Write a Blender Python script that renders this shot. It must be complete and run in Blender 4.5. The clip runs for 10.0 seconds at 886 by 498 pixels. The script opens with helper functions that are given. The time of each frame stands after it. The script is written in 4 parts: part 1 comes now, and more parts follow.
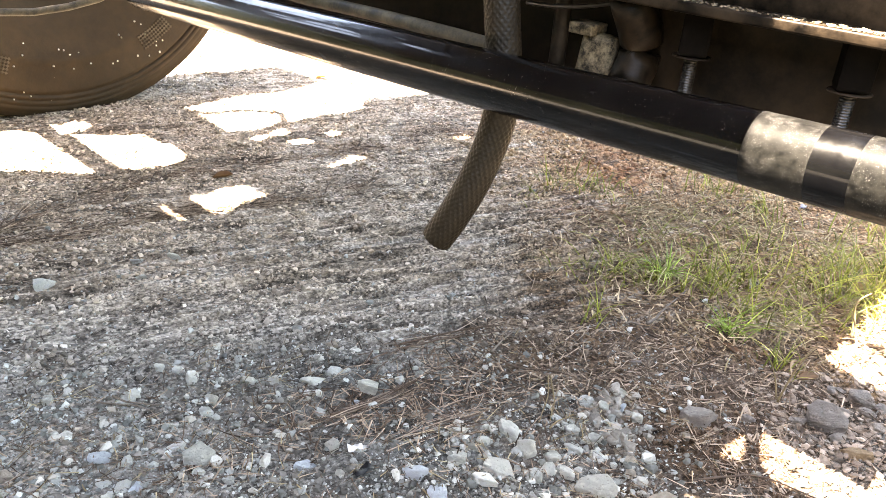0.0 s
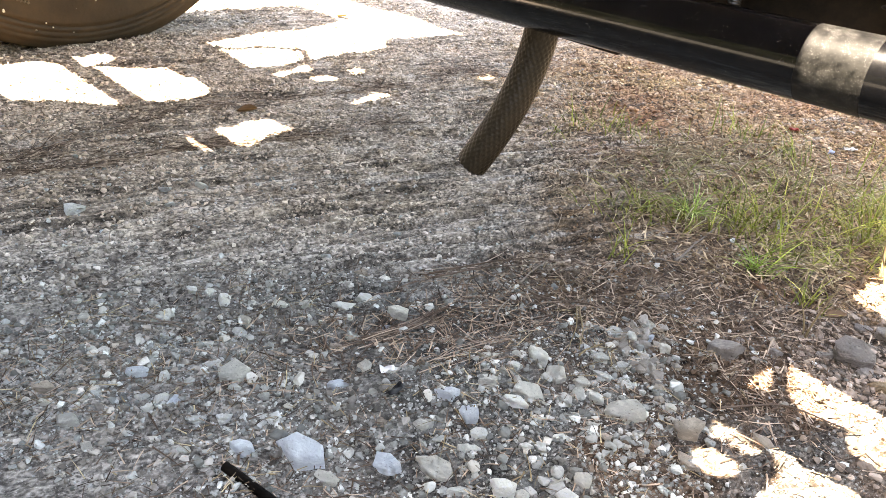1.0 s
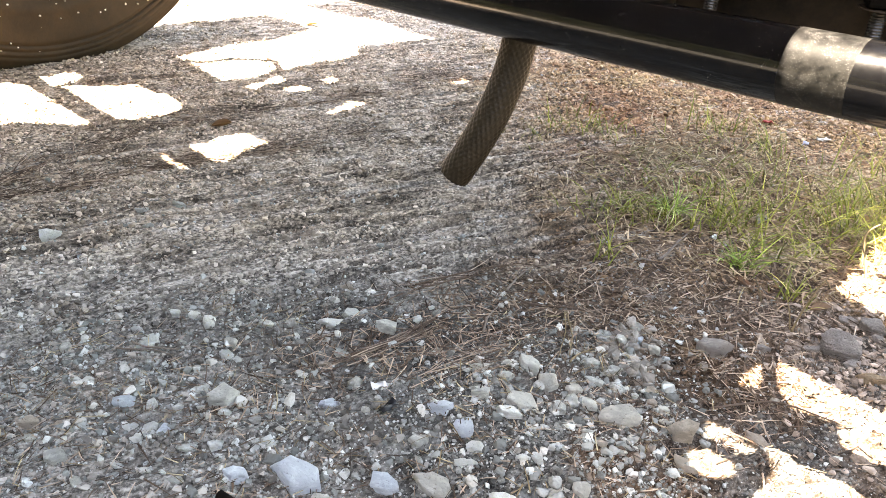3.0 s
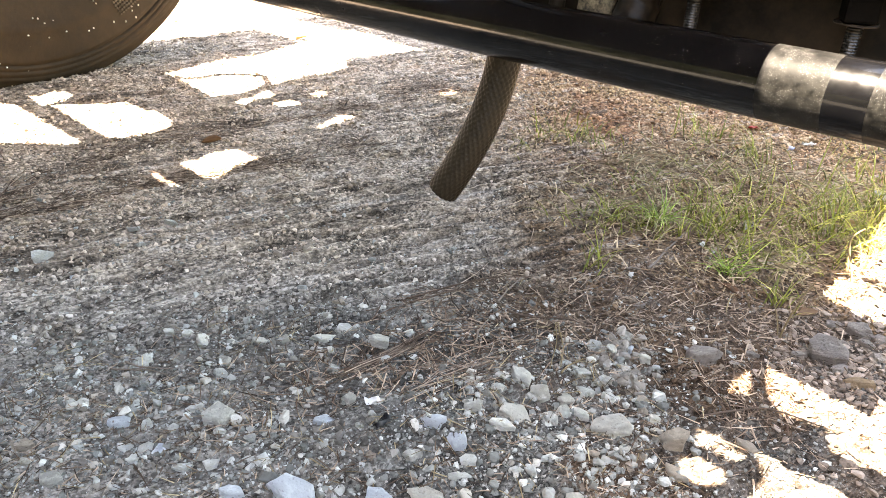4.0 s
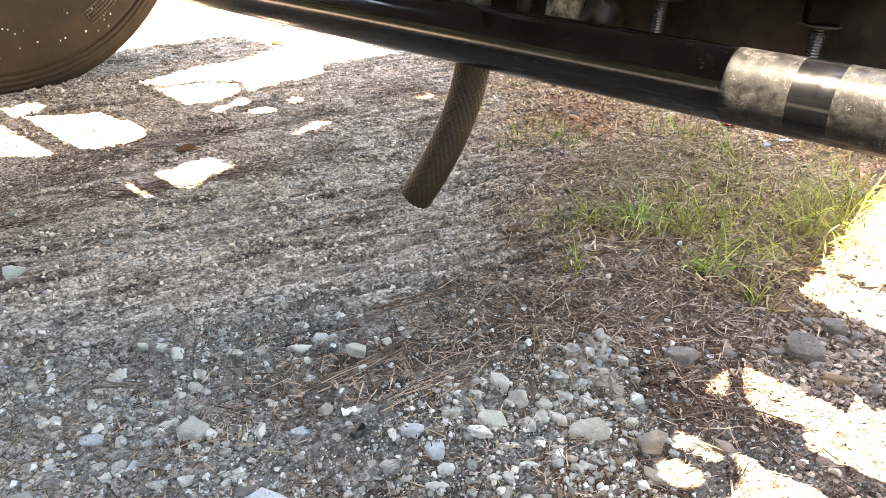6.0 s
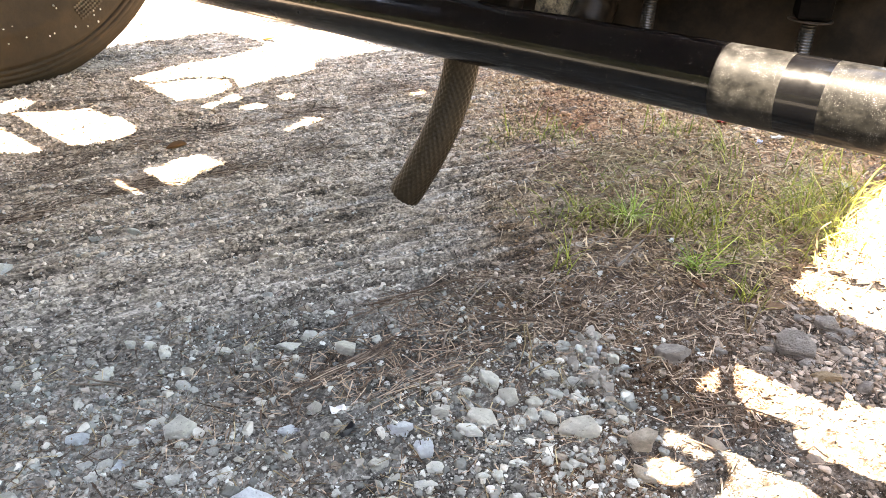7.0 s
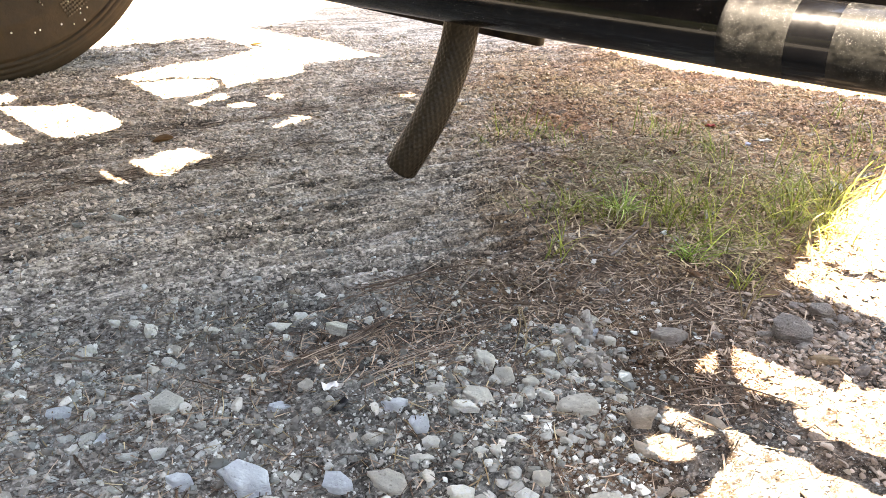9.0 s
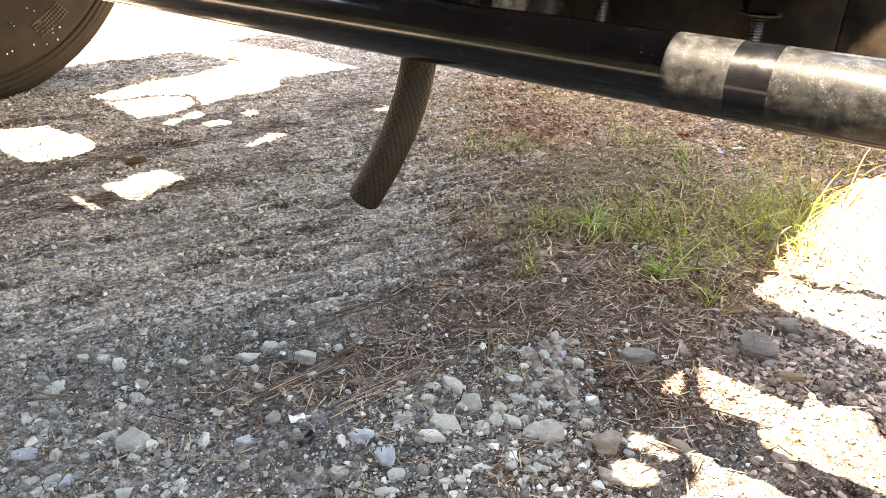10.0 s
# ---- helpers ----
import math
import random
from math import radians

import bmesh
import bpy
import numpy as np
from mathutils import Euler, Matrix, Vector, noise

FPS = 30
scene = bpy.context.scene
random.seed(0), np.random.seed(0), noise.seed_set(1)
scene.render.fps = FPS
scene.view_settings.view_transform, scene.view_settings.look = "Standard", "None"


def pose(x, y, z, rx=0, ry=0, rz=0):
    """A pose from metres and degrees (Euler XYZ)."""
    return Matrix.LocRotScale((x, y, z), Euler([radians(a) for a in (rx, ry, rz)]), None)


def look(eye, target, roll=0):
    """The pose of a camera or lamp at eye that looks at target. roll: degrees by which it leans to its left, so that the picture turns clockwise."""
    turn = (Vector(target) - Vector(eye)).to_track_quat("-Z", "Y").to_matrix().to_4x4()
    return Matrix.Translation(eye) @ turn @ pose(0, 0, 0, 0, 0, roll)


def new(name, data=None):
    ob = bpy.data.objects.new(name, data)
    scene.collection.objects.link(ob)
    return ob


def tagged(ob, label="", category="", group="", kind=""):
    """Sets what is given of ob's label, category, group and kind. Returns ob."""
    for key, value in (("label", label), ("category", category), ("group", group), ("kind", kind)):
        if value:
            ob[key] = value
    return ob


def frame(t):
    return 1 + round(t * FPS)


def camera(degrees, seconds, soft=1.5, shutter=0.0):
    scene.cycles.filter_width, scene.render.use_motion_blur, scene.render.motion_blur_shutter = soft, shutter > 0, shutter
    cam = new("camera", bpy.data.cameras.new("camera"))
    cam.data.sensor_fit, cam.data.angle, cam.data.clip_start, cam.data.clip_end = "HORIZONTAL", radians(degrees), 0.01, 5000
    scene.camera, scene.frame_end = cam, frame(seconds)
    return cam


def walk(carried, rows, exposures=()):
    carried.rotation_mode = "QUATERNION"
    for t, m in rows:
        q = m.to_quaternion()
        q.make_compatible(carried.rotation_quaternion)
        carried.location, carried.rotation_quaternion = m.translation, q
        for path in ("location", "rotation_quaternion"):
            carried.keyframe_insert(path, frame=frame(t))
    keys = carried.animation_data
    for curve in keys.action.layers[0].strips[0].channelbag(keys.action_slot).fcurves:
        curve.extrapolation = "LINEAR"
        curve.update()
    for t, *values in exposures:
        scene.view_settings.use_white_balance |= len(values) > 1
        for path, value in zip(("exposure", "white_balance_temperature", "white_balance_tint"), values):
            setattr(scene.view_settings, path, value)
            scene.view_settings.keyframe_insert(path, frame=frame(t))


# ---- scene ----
cam = camera(59.5, 10.0, soft=0.6)
PATH = [
    (0, (0.313, 0.098, 0.594), (-0.008, 1.865, -0.285), 4.4),
    (0.5, (0.306, 0.082, 0.576), (-0.018, 1.816, -0.367), 5.3),
    (1, (0.292, 0.077, 0.562), (-0.034, 1.788, -0.421), 5.3),
    (1.5, (0.28, 0.081, 0.555), (-0.034, 1.789, -0.437), 5.1),
    (2, (0.269, 0.081, 0.554), (-0.033, 1.794, -0.434), 4.8),
    (2.5, (0.274, 0.089, 0.558), (-0.012, 1.806, -0.426), 4.3),
    (3.8, (0.283, 0.083, 0.585), (0.027, 1.815, -0.382), 2.9),
    (4, (0.283, 0.084, 0.583), (0.028, 1.818, -0.38), 2.8),
    (4.5, (0.289, 0.091, 0.585), (0.044, 1.829, -0.373), 2.5),
    (5, (0.293, 0.094, 0.588), (0.057, 1.834, -0.369), 2.3),
    (5.5, (0.294, 0.092, 0.589), (0.066, 1.833, -0.369), 2.1),
    (7, (0.301, 0.1, 0.586), (0.094, 1.838, -0.382), 2.2),
    (7.5, (0.303, 0.1, 0.588), (0.101, 1.842, -0.373), 2.6),
    (8, (0.294, 0.088, 0.566), (0.096, 1.84, -0.378), 3.0),
    (8.5, (0.28, 0.071, 0.521), (0.094, 1.841, -0.39), 3.2),
    (9, (0.289, 0.085, 0.526), (0.123, 1.861, -0.378), 3.3),
    (9.5, (0.304, 0.097, 0.54), (0.153, 1.875, -0.363), 2.9),
    (10, (0.316, 0.099, 0.56), (0.173, 1.876, -0.347), 2.4),
]
walk(cam, [(t, look(eye, target, roll)) for t, eye, target, roll in PATH], exposures=[(0, 5.26, 9300, 15), (1, 5.02, 9300, 15), (5, 5.10, 9300, 15), (7.5, 5.10, 9300, 15), (8.5, 4.90, 9300, 15), (9, 4.86, 9300, 15), (10, 4.86, 9300, 15)])

# ---- daylight ----
SUN = Vector((-0.260, -0.237, 1.0)).normalized()      # towards the sun
world = bpy.data.worlds.new("world")
scene.world = world
world.use_nodes = True
wn = world.node_tree.nodes
sky = wn.new("ShaderNodeTexSky")
sky.sky_type, sky.sun_disc = "NISHITA", False
sky.sun_elevation = math.asin(SUN.z)
sky.sun_rotation = math.atan2(SUN.x, SUN.y)
world.node_tree.links.new(sky.outputs[0], wn["Background"].inputs[0])
wn["Background"].inputs[1].default_value = 0.093
sun = new("sun", bpy.data.lights.new("sun", "SUN"))
sun.data.energy, sun.data.angle, sun.data.color = 5.0, radians(0.4), (0.98, 0.985, 1.0)
sun.matrix_world = look(SUN * 20, (0, 0, 0))


# ---- materials ----
class Nodes:
    """A small helper that chains shader nodes."""

    def __init__(self, name):
        self.m = bpy.data.materials.new(name)
        self.m.use_nodes = True
        self.t = self.m.node_tree
        self.bsdf = self.t.nodes["Principled BSDF"]
        self.co = self.t.nodes.new("ShaderNodeTexCoord").outputs["Object"]

    def put(self, socket, value):
        if hasattr(value, "is_linked"):
            self.t.links.new(value, socket)
        else:
            socket.default_value = value

    def noise(self, scale, detail=4, rough=0.6, co=None):
        n = self.t.nodes.new("ShaderNodeTexNoise")
        self.put(n.inputs["Vector"], co or self.co)
        n.inputs["Scale"].default_value, n.inputs["Detail"].default_value, n.inputs["Roughness"].default_value = scale, detail, rough
        return n.outputs["Fac"]

    def ramp(self, fac, *stops):
        n = self.t.nodes.new("ShaderNodeValToRGB")
        self.put(n.inputs[0], fac)
        e = n.color_ramp.elements
        while len(e) < len(stops):
            e.new(0.5)
        for k, (p, c) in zip(e, stops):
            k.position = p
            k.color = (*c, 1) if isinstance(c, tuple) else (c, c, c, 1)
        return n.outputs[0]

    def span(self, v, a, b, c=0.0, d=1.0):
        n = self.t.nodes.new("ShaderNodeMapRange")
        for s, x in zip(n.inputs, (v, a, b, c, d)):
            self.put(s, x)
        return n.outputs[0]

    def math(self, op, a, b=0.0):
        n = self.t.nodes.new("ShaderNodeMath")
        n.operation = op
        self.put(n.inputs[0], a)
        self.put(n.inputs[1], b)
        return n.outputs[0]

    def mix(self, fac, a, b, how="MIX"):
        n = self.t.nodes.new("ShaderNodeMix")
        n.data_type, n.blend_type = "RGBA", how
        self.put(n.inputs[0], fac)
        self.put(n.inputs[6], (*a, 1) if isinstance(a, tuple) else a)
        self.put(n.inputs[7], (*b, 1) if isinstance(b, tuple) else b)
        return n.outputs[2]

    def far(self, p):
        n = self.t.nodes.new("ShaderNodeVectorMath")
        n.operation = "DISTANCE"
        self.put(n.inputs[0], self.co)
        n.inputs[1].default_value = p
        return n.outputs["Value"]

    def random(self):
        return self.t.nodes.new("ShaderNodeObjectInfo").outputs["Random"]

    def island(self):
        return self.t.nodes.new("ShaderNodeNewGeometry").outputs["Random Per Island"]

    def bump(self, height, strength, dist):
        n = self.t.nodes.new("ShaderNodeBump")
        self.put(n.inputs["Height"], height)
        n.inputs["Strength"].default_value, n.inputs["Distance"].default_value = strength, dist
        self.put(self.bsdf.inputs["Normal"], n.outputs[0])

    def done(self, colour, rough=0.8, metal=0.0, coat=0.0, shine=0.12):
        self.put(self.bsdf.inputs["Base Color"], (*colour, 1) if isinstance(colour, tuple) else colour)
        self.put(self.bsdf.inputs["Roughness"], rough)
        self.put(self.bsdf.inputs["Metallic"], metal)
        self.bsdf.inputs["Specular IOR Level"].default_value = shine
        self.bsdf.inputs["Coat Weight"].default_value = coat
        self.bsdf.inputs["Coat Roughness"].default_value = 0.07
        return self.m


def soil_colour(k):
    """Grey rolled dirt, dark humus, stony loam in front and red earth behind."""
    big, mid, fine = k.noise(2.3, 3), k.noise(19, 6, 0.7), k.noise(120, 5, 0.75)
    clump = k.noise(48, 5, 0.7)
    tone = k.span(k.math("ADD", k.math("MULTIPLY", mid, 0.55), k.math("MULTIPLY", clump, 0.45)), 0.36, 0.64)
    grey = k.mix(tone, (0.36, 0.305, 0.255), (0.76, 0.675, 0.575))
    tan = k.mix(tone, (0.42, 0.312, 0.228), (0.82, 0.67, 0.525))
    loam = k.mix(tone, (0.021, 0.0204, 0.0180), (0.232, 0.232, 0.213))
    brown = k.mix(tone, (0.022, 0.014, 0.009), (0.20, 0.125, 0.078))
    warm = k.mix(tone, (0.046, 0.025, 0.013), (0.42, 0.258, 0.144))
    red = k.mix(tone, (0.37, 0.194, 0.100), (0.82, 0.520, 0.295))
    ochre = k.mix(tone, (0.38, 0.212, 0.096), (0.82, 0.540, 0.280))
    maroon = k.mix(tone, (0.27, 0.116, 0.058), (0.72, 0.385, 0.208))
    patch = k.noise(4.2, 4, 0.6)
    red = k.mix(k.span(patch, 0.52, 0.60), red, ochre)
    red = k.mix(k.span(patch, 0.47, 0.38), red, maroon)
    wob = k.math("MULTIPLY", k.math("SUBTRACT", k.noise(6, 5, 0.7), 0.5), 0.9)
    xyz = k.t.nodes.new("ShaderNodeSeparateXYZ")
    k.put(xyz.inputs[0], k.co)
    front = k.math("ADD", k.math("SUBTRACT", xyz.outputs[1], k.math("MULTIPLY", xyz.outputs[0], 0.42)), k.math("MULTIPLY", wob, 0.25))
    c = k.mix(k.span(front, 0.97, 1.16), grey, tan)
    c = k.mix(k.span(front, 0.86, 1.0, 1, 0), c, loam)
    c = k.mix(k.span(k.math("ADD", k.far((0.52, 0.92, 0)), wob), 0.10, 0.32, 1, 0), c, brown)
    c = k.mix(k.span(k.math("ADD", k.far((0.43, 1.18, 0)), k.math("MULTIPLY", wob, 0.5)), 0.10, 0.30, 0.9, 0), c, warm)
    c = k.mix(k.span(k.math("ADD", k.far((0.66, 1.42, 0)), k.math("MULTIPLY", wob, 0.6)), 0.12, 0.34, 0.75, 0), c, warm)
    c = k.mix(k.span(k.math("ADD", k.far((0.85, 2.05, 0)), wob), 0.55, 1.0, 1, 0), c, red)
    c = k.mix(k.span(k.math("ADD", k.far((1.30, 1.90, 0)), wob), 0.25, 0.55, 0.7, 0), c, warm)
    c = k.mix(k.span(k.math("ADD", k.far((0.6, 0.55, 0)), wob), 0.1, 0.35, 0.7, 0), c, brown)
    c = k.mix(k.span(k.math("ADD", k.far((-0.196, 0.668, 0)), k.math("MULTIPLY", wob, 0.25)), 0.01, 0.07, 0.9, 0), c, brown)
    c = k.mix(k.span(k.math("ADD", k.far((0.372, 0.691, 0)), k.math("MULTIPLY", wob, 0.25)), 0.01, 0.06, 0.9, 0), c, brown)
    c = k.mix(k.span(k.math("ADD", k.far((-0.310, 0.806, 0)), k.math("MULTIPLY", wob, 0.25)), 0.0, 0.0301, 0.9, 0), c, brown)
    c = k.mix(k.span(k.math("ADD", k.far((-0.25, 0.60, 0)), k.math("MULTIPLY", wob, 0.5)), 0.10, 0.42, 0.5, 0), c, grey)
    c = k.mix(k.span(big, 0.45, 0.7, 0, 0.30), c, k.mix(fine, (0.15, 0.112, 0.085), (0.34, 0.27, 0.215)))
    return c, mid, fine, k.span(front, 0.84, 1.0)


def soil_material():
    """Rolled dirt: pale dust drawn out along the wheel's way, furrows and grain pits with painted shade, grains of two
    sizes.
    """
    k = Nodes("soil")
    c, mid, fine, rolled = soil_colour(k)

    def drawn(length, width, detail, rough):
        turn = k.t.nodes.new("ShaderNodeMapping")
        k.put(turn.inputs["Vector"], k.co)
        turn.vector_type = "TEXTURE"
        turn.inputs["Rotation"].default_value = (0, 0, math.atan2(0.60, 0.80))
        turn.inputs["Scale"].default_value = (length, width, width)
        return k.noise(1.0, detail, rough, turn.outputs[0])

    broad, thin = drawn(0.30, 0.023, 4, 0.55), drawn(0.030, 0.0065, 4, 0.7)
    loose = k.t.nodes.new("ShaderNodeAttribute")
    loose.attribute_name = "earth_and_rib_shade"
    # shade in the grooves between the ribs, painted as darker earth
    c = k.mix(k.math("MULTIPLY", loose.outputs["Fac"], k.span(mid, 0.3, 0.6, 0.30, 0.75)), c, k.mix(fine, (0.070, 0.052, 0.040), (0.20, 0.16, 0.125)))
    c = k.mix(k.math("MULTIPLY", rolled, k.span(broad, 0.51, 0.64, 0, 0.72)), c, (0.105, 0.084, 0.066))
    c = k.mix(k.math("MULTIPLY", rolled, k.span(broad, 0.47, 0.34, 0, 0.45)), c, (0.80, 0.72, 0.63))
    c = k.mix(k.math("MULTIPLY", rolled, k.span(thin, 0.54, 0.66, 0, 0.55)), c, (0.075, 0.058, 0.044))
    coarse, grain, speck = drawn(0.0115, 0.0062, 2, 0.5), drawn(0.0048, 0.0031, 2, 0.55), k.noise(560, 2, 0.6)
    # shade between grains, multiplied into the colour where the bump below sinks
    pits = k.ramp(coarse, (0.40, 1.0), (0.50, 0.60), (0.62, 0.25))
    gap_shade = k.ramp(grain, (0.42, 1.0), (0.52, 0.58), (0.62, 0.24))
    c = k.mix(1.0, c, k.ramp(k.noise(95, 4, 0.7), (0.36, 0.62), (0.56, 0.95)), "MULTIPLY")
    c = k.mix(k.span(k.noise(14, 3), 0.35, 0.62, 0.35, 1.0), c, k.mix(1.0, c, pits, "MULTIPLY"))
    c = k.mix(k.span(k.noise(11, 3), 0.32, 0.60, 0.45, 1.0), c, k.mix(1.0, c, gap_shade, "MULTIPLY"))
    c = k.mix(k.span(speck, 0.61, 0.72, 0, 0.28), c, (0.66, 0.62, 0.56))
    h = k.math("ADD", k.math("MULTIPLY", k.span(coarse, 0.66, 0.36), 1.0), k.math("MULTIPLY", k.span(grain, 0.66, 0.38), 0.55))
    k.bump(k.math("ADD", h, k.math("MULTIPLY", k.math("MULTIPLY", rolled, thin), -0.4)), 0.6, 0.004)
    return k.done(c, 0.95, shine=0.05)


def crumb_material():
    """The same earth, each crumb a little lighter or darker."""
    k = Nodes("soil_crumbs")
    c, _, _, _ = soil_colour(k)
    c = k.mix(1.0, c, k.ramp(k.island(), (0.0, 0.26), (0.3, 0.46), (0.65, 0.84), (1.0, 1.0)), "MULTIPLY")
    c = k.mix(k.span(k.island(), 0.85, 0.98, 0, 0.25), c, (0.60, 0.55, 0.48))
    k.bump(k.noise(420, 4, 0.8), 0.6, 0.004)
    return k.done(c, 0.95, shine=0.05)


def stone_material(name, a, b, spot, seed):
    """Broken limestone: pale faces with earthy blotches, dark pits and a rough skin."""
    k = Nodes(name)
    r = k.random() if seed else k.island()
    f = 0.055 if seed else 1.0
    co = k.co
    if seed:                                   # each stone takes its own piece of the pattern
        shift = k.t.nodes.new("ShaderNodeVectorMath")
        k.put(shift.inputs[0], k.co)
        lift = k.math("MULTIPLY", r, 37.0)
        k.put(shift.inputs[1], lift)
        co = shift.outputs[0]
    base = k.mix(r if seed else k.ramp(r, (0.0, 0.0), (0.40, 0.20), (0.75, 0.52), (1.0, 1.0)), a, b)
    c = k.mix(k.span(k.noise(38 * f, 4, 0.65, co), 0.50, 0.70, 0, 0.26 if seed else 0.7), base, spot)
    c = k.mix(k.span(k.noise(75 * f, 3, 0.6, co), 0.36, 0.50, 0.6 if seed else 0.0, 0), c, tuple(min(1.15 * v, 0.8) for v in b))
    pit = k.noise(190 * f, 3, 0.6, co)
    c = k.mix(k.span(pit, 0.61, 0.69, 0, 0.5), c, tuple(0.35 * v for v in spot))
    c = k.mix(k.span(k.noise(520 * f, 3, 0.6, co), 0.54, 0.72, 0, 0.28), c, tuple(0.6 * v for v in spot))
    h = k.math("ADD", k.noise(110 * f, 6, 0.75, co), k.math("MULTIPLY", k.span(pit, 0.66, 0.56), 0.35))
    k.bump(h, 0.9, 0.004 if not seed else 0.12)
    return k.done(c, 0.88)


def litter_material(name, a, b, c3, rough=0.8):
    k = Nodes(name)
    c = k.ramp(k.island(), (0.0, a), (0.55, b), (1.0, c3))
    c = k.mix(k.span(k.noise(160, 3), 0.3, 0.8, 0, 0.5), c, a)
    return k.done(c, rough)


def paint_material(name, base, dust, amount, rough, flecks=0.0, coat=0.6, shine=0.5, blotch=30):
    k = Nodes(name)
    film = k.noise(blotch, 6, 0.75)
    c = k.mix(k.span(film, 0.38, 0.75, 0, amount), base, dust)
    if flecks:                                 # specks of dust, single or crowded together
        crowd = k.span(k.noise(70, 4, 0.7), 0.40, 0.66, 0.0, 0.11)
        speck = k.math("ADD", k.noise(1000 if flecks < 0.1 else 1500, 2, 0.5), crowd)
        on = k.span(speck, 0.80 - 0.25 * flecks, 0.84 - 0.25 * flecks)
        c = k.mix(on, c, (0.40, 0.39, 0.37) if flecks < 0.1 else (0.085, 0.084, 0.080))
    k.bump(k.noise(220, 4, 0.7), 0.12 if flecks else 0.03, 0.002)
    return k.done(c, k.span(film, 0.3, 0.8, rough, rough + 0.25), coat=coat, shine=shine)


def tyre_material():
    k = Nodes("dusty_rubber")
    c = k.mix(k.noise(9, 5, 0.7), (0.007, 0.0046, 0.0028), (0.048, 0.031, 0.016))
    c = k.mix(k.span(k.noise(60, 4), 0.45, 0.8, 0, 0.5), c, (0.018, 0.0135, 0.010))
    k.bump(k.noise(120, 4, 0.7), 0.25, 0.003)
    return k.done(c, 0.68, shine=0.13)


def hose_material():
    k = Nodes("braided_rubber")
    c = k.mix(k.noise(40, 5, 0.7), (0.003, 0.0022, 0.0014), (0.021, 0.0148, 0.0083))
    k.bump(k.noise(200, 4, 0.7), 0.3, 0.003)
    return k.done(c, 0.42, shine=0.18)


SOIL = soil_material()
STONE = {
    "w": stone_material("white_limestone", (0.64, 0.622, 0.55), (0.80, 0.78, 0.70), (0.34, 0.305, 0.25), 1),
    "g": stone_material("grey_limestone", (0.48, 0.46, 0.405), (0.68, 0.66, 0.585), (0.26, 0.232, 0.19), 1),
    "b": stone_material("bluish_limestone", (0.52, 0.55, 0.58), (0.66, 0.695, 0.73), (0.38, 0.38, 0.385), 1),
    "c": stone_material("cream_stone", (0.52, 0.485, 0.41), (0.66, 0.62, 0.535), (0.30, 0.255, 0.20), 1),
    "t": stone_material("tan_stone", (0.34, 0.28, 0.22), (0.46, 0.38, 0.30), (0.24, 0.19, 0.14), 1),
    "p": stone_material("taupe_stone", (0.25, 0.208, 0.178), (0.36, 0.305, 0.265), (0.17, 0.138, 0.114), 1),
    "o": stone_material("orange_stone", (0.27, 0.18, 0.105), (0.33, 0.225, 0.135), (0.2, 0.14, 0.09), 1),
}
PEBBLES = stone_material("mixed_pebbles", (0.088, 0.090, 0.081), (0.55, 0.556, 0.51), (0.12, 0.111, 0.092), 0)
PALE = stone_material("pale_pebble_stone", (0.32, 0.305, 0.265), (0.54, 0.52, 0.46), (0.28, 0.25, 0.205), 0)
TAUPE = stone_material("grey_brown_pebbles", (0.115, 0.101, 0.086), (0.31, 0.281, 0.243), (0.19, 0.165, 0.135), 0)
GRIT = stone_material("fine_grit", (0.070, 0.070, 0.063), (0.40, 0.400, 0.37), (0.17, 0.14, 0.112), 0)
CRUMB = crumb_material()
PEBBLES_BROWN = stone_material("brown_pebbles", (0.125, 0.094, 0.071), (0.40, 0.318, 0.255), (0.19, 0.138, 0.108), 0)
NEEDLE = litter_material("pine_needles", (0.022, 0.014, 0.0095), (0.110, 0.071, 0.048), (0.46, 0.345, 0.25))
RED_NEEDLE = litter_material("reddish_needles", (0.034, 0.022, 0.0155), (0.112, 0.078, 0.057), (0.40, 0.305, 0.23))
STRAW = litter_material("dry_straw", (0.075, 0.053, 0.028), (0.21, 0.155, 0.083), (0.48, 0.395, 0.24))
TWIG = litter_material("grey_twig", (0.09, 0.07, 0.055), (0.15, 0.12, 0.095), (0.22, 0.18, 0.145))
GRASS = litter_material("fresh_grass", (0.075, 0.082, 0.014), (0.225, 0.240, 0.035), (0.56, 0.51, 0.12), 0.5)
FRESH = litter_material("young_grass", (0.070, 0.105, 0.015), (0.20, 0.285, 0.040), (0.42, 0.48, 0.095), 0.5)
LITTER = litter_material("dead_stems", (0.034, 0.020, 0.012), (0.22, 0.140, 0.084), (0.62, 0.46, 0.29))
BARK = litter_material("bark_chips", (0.11, 0.048, 0.027), (0.36, 0.190, 0.105), (0.62, 0.40, 0.235))
BLACK = paint_material("glossy_black_paint", (0.0012, 0.0012, 0.0014), (0.0035, 0.003, 0.0027), 0.8, 0.09, 0.09, 0.55, 0.2)
# the tube's black paint twice more: sunlight in the first colour, shadow in the second
SUNLIT = paint_material("sunlit_dusty_paint", (0.0015, 0.0015, 0.0014), (0.0128, 0.0123, 0.0110), 0.9, 0.40, 0.40, 0.35, 0.06, 140)
SHADED = paint_material("shadow_band_paint", (0.0012, 0.0012, 0.0014), (0.003, 0.003, 0.003), 0.5, 0.10, 0.0, 0.45, 0.16)
FRAME = paint_material("oily_chassis_paint", (0.0014, 0.0010, 0.0007), (0.0360, 0.0250, 0.0160), 0.95, 0.36, 0.0, 0.0, 0.10, 22)
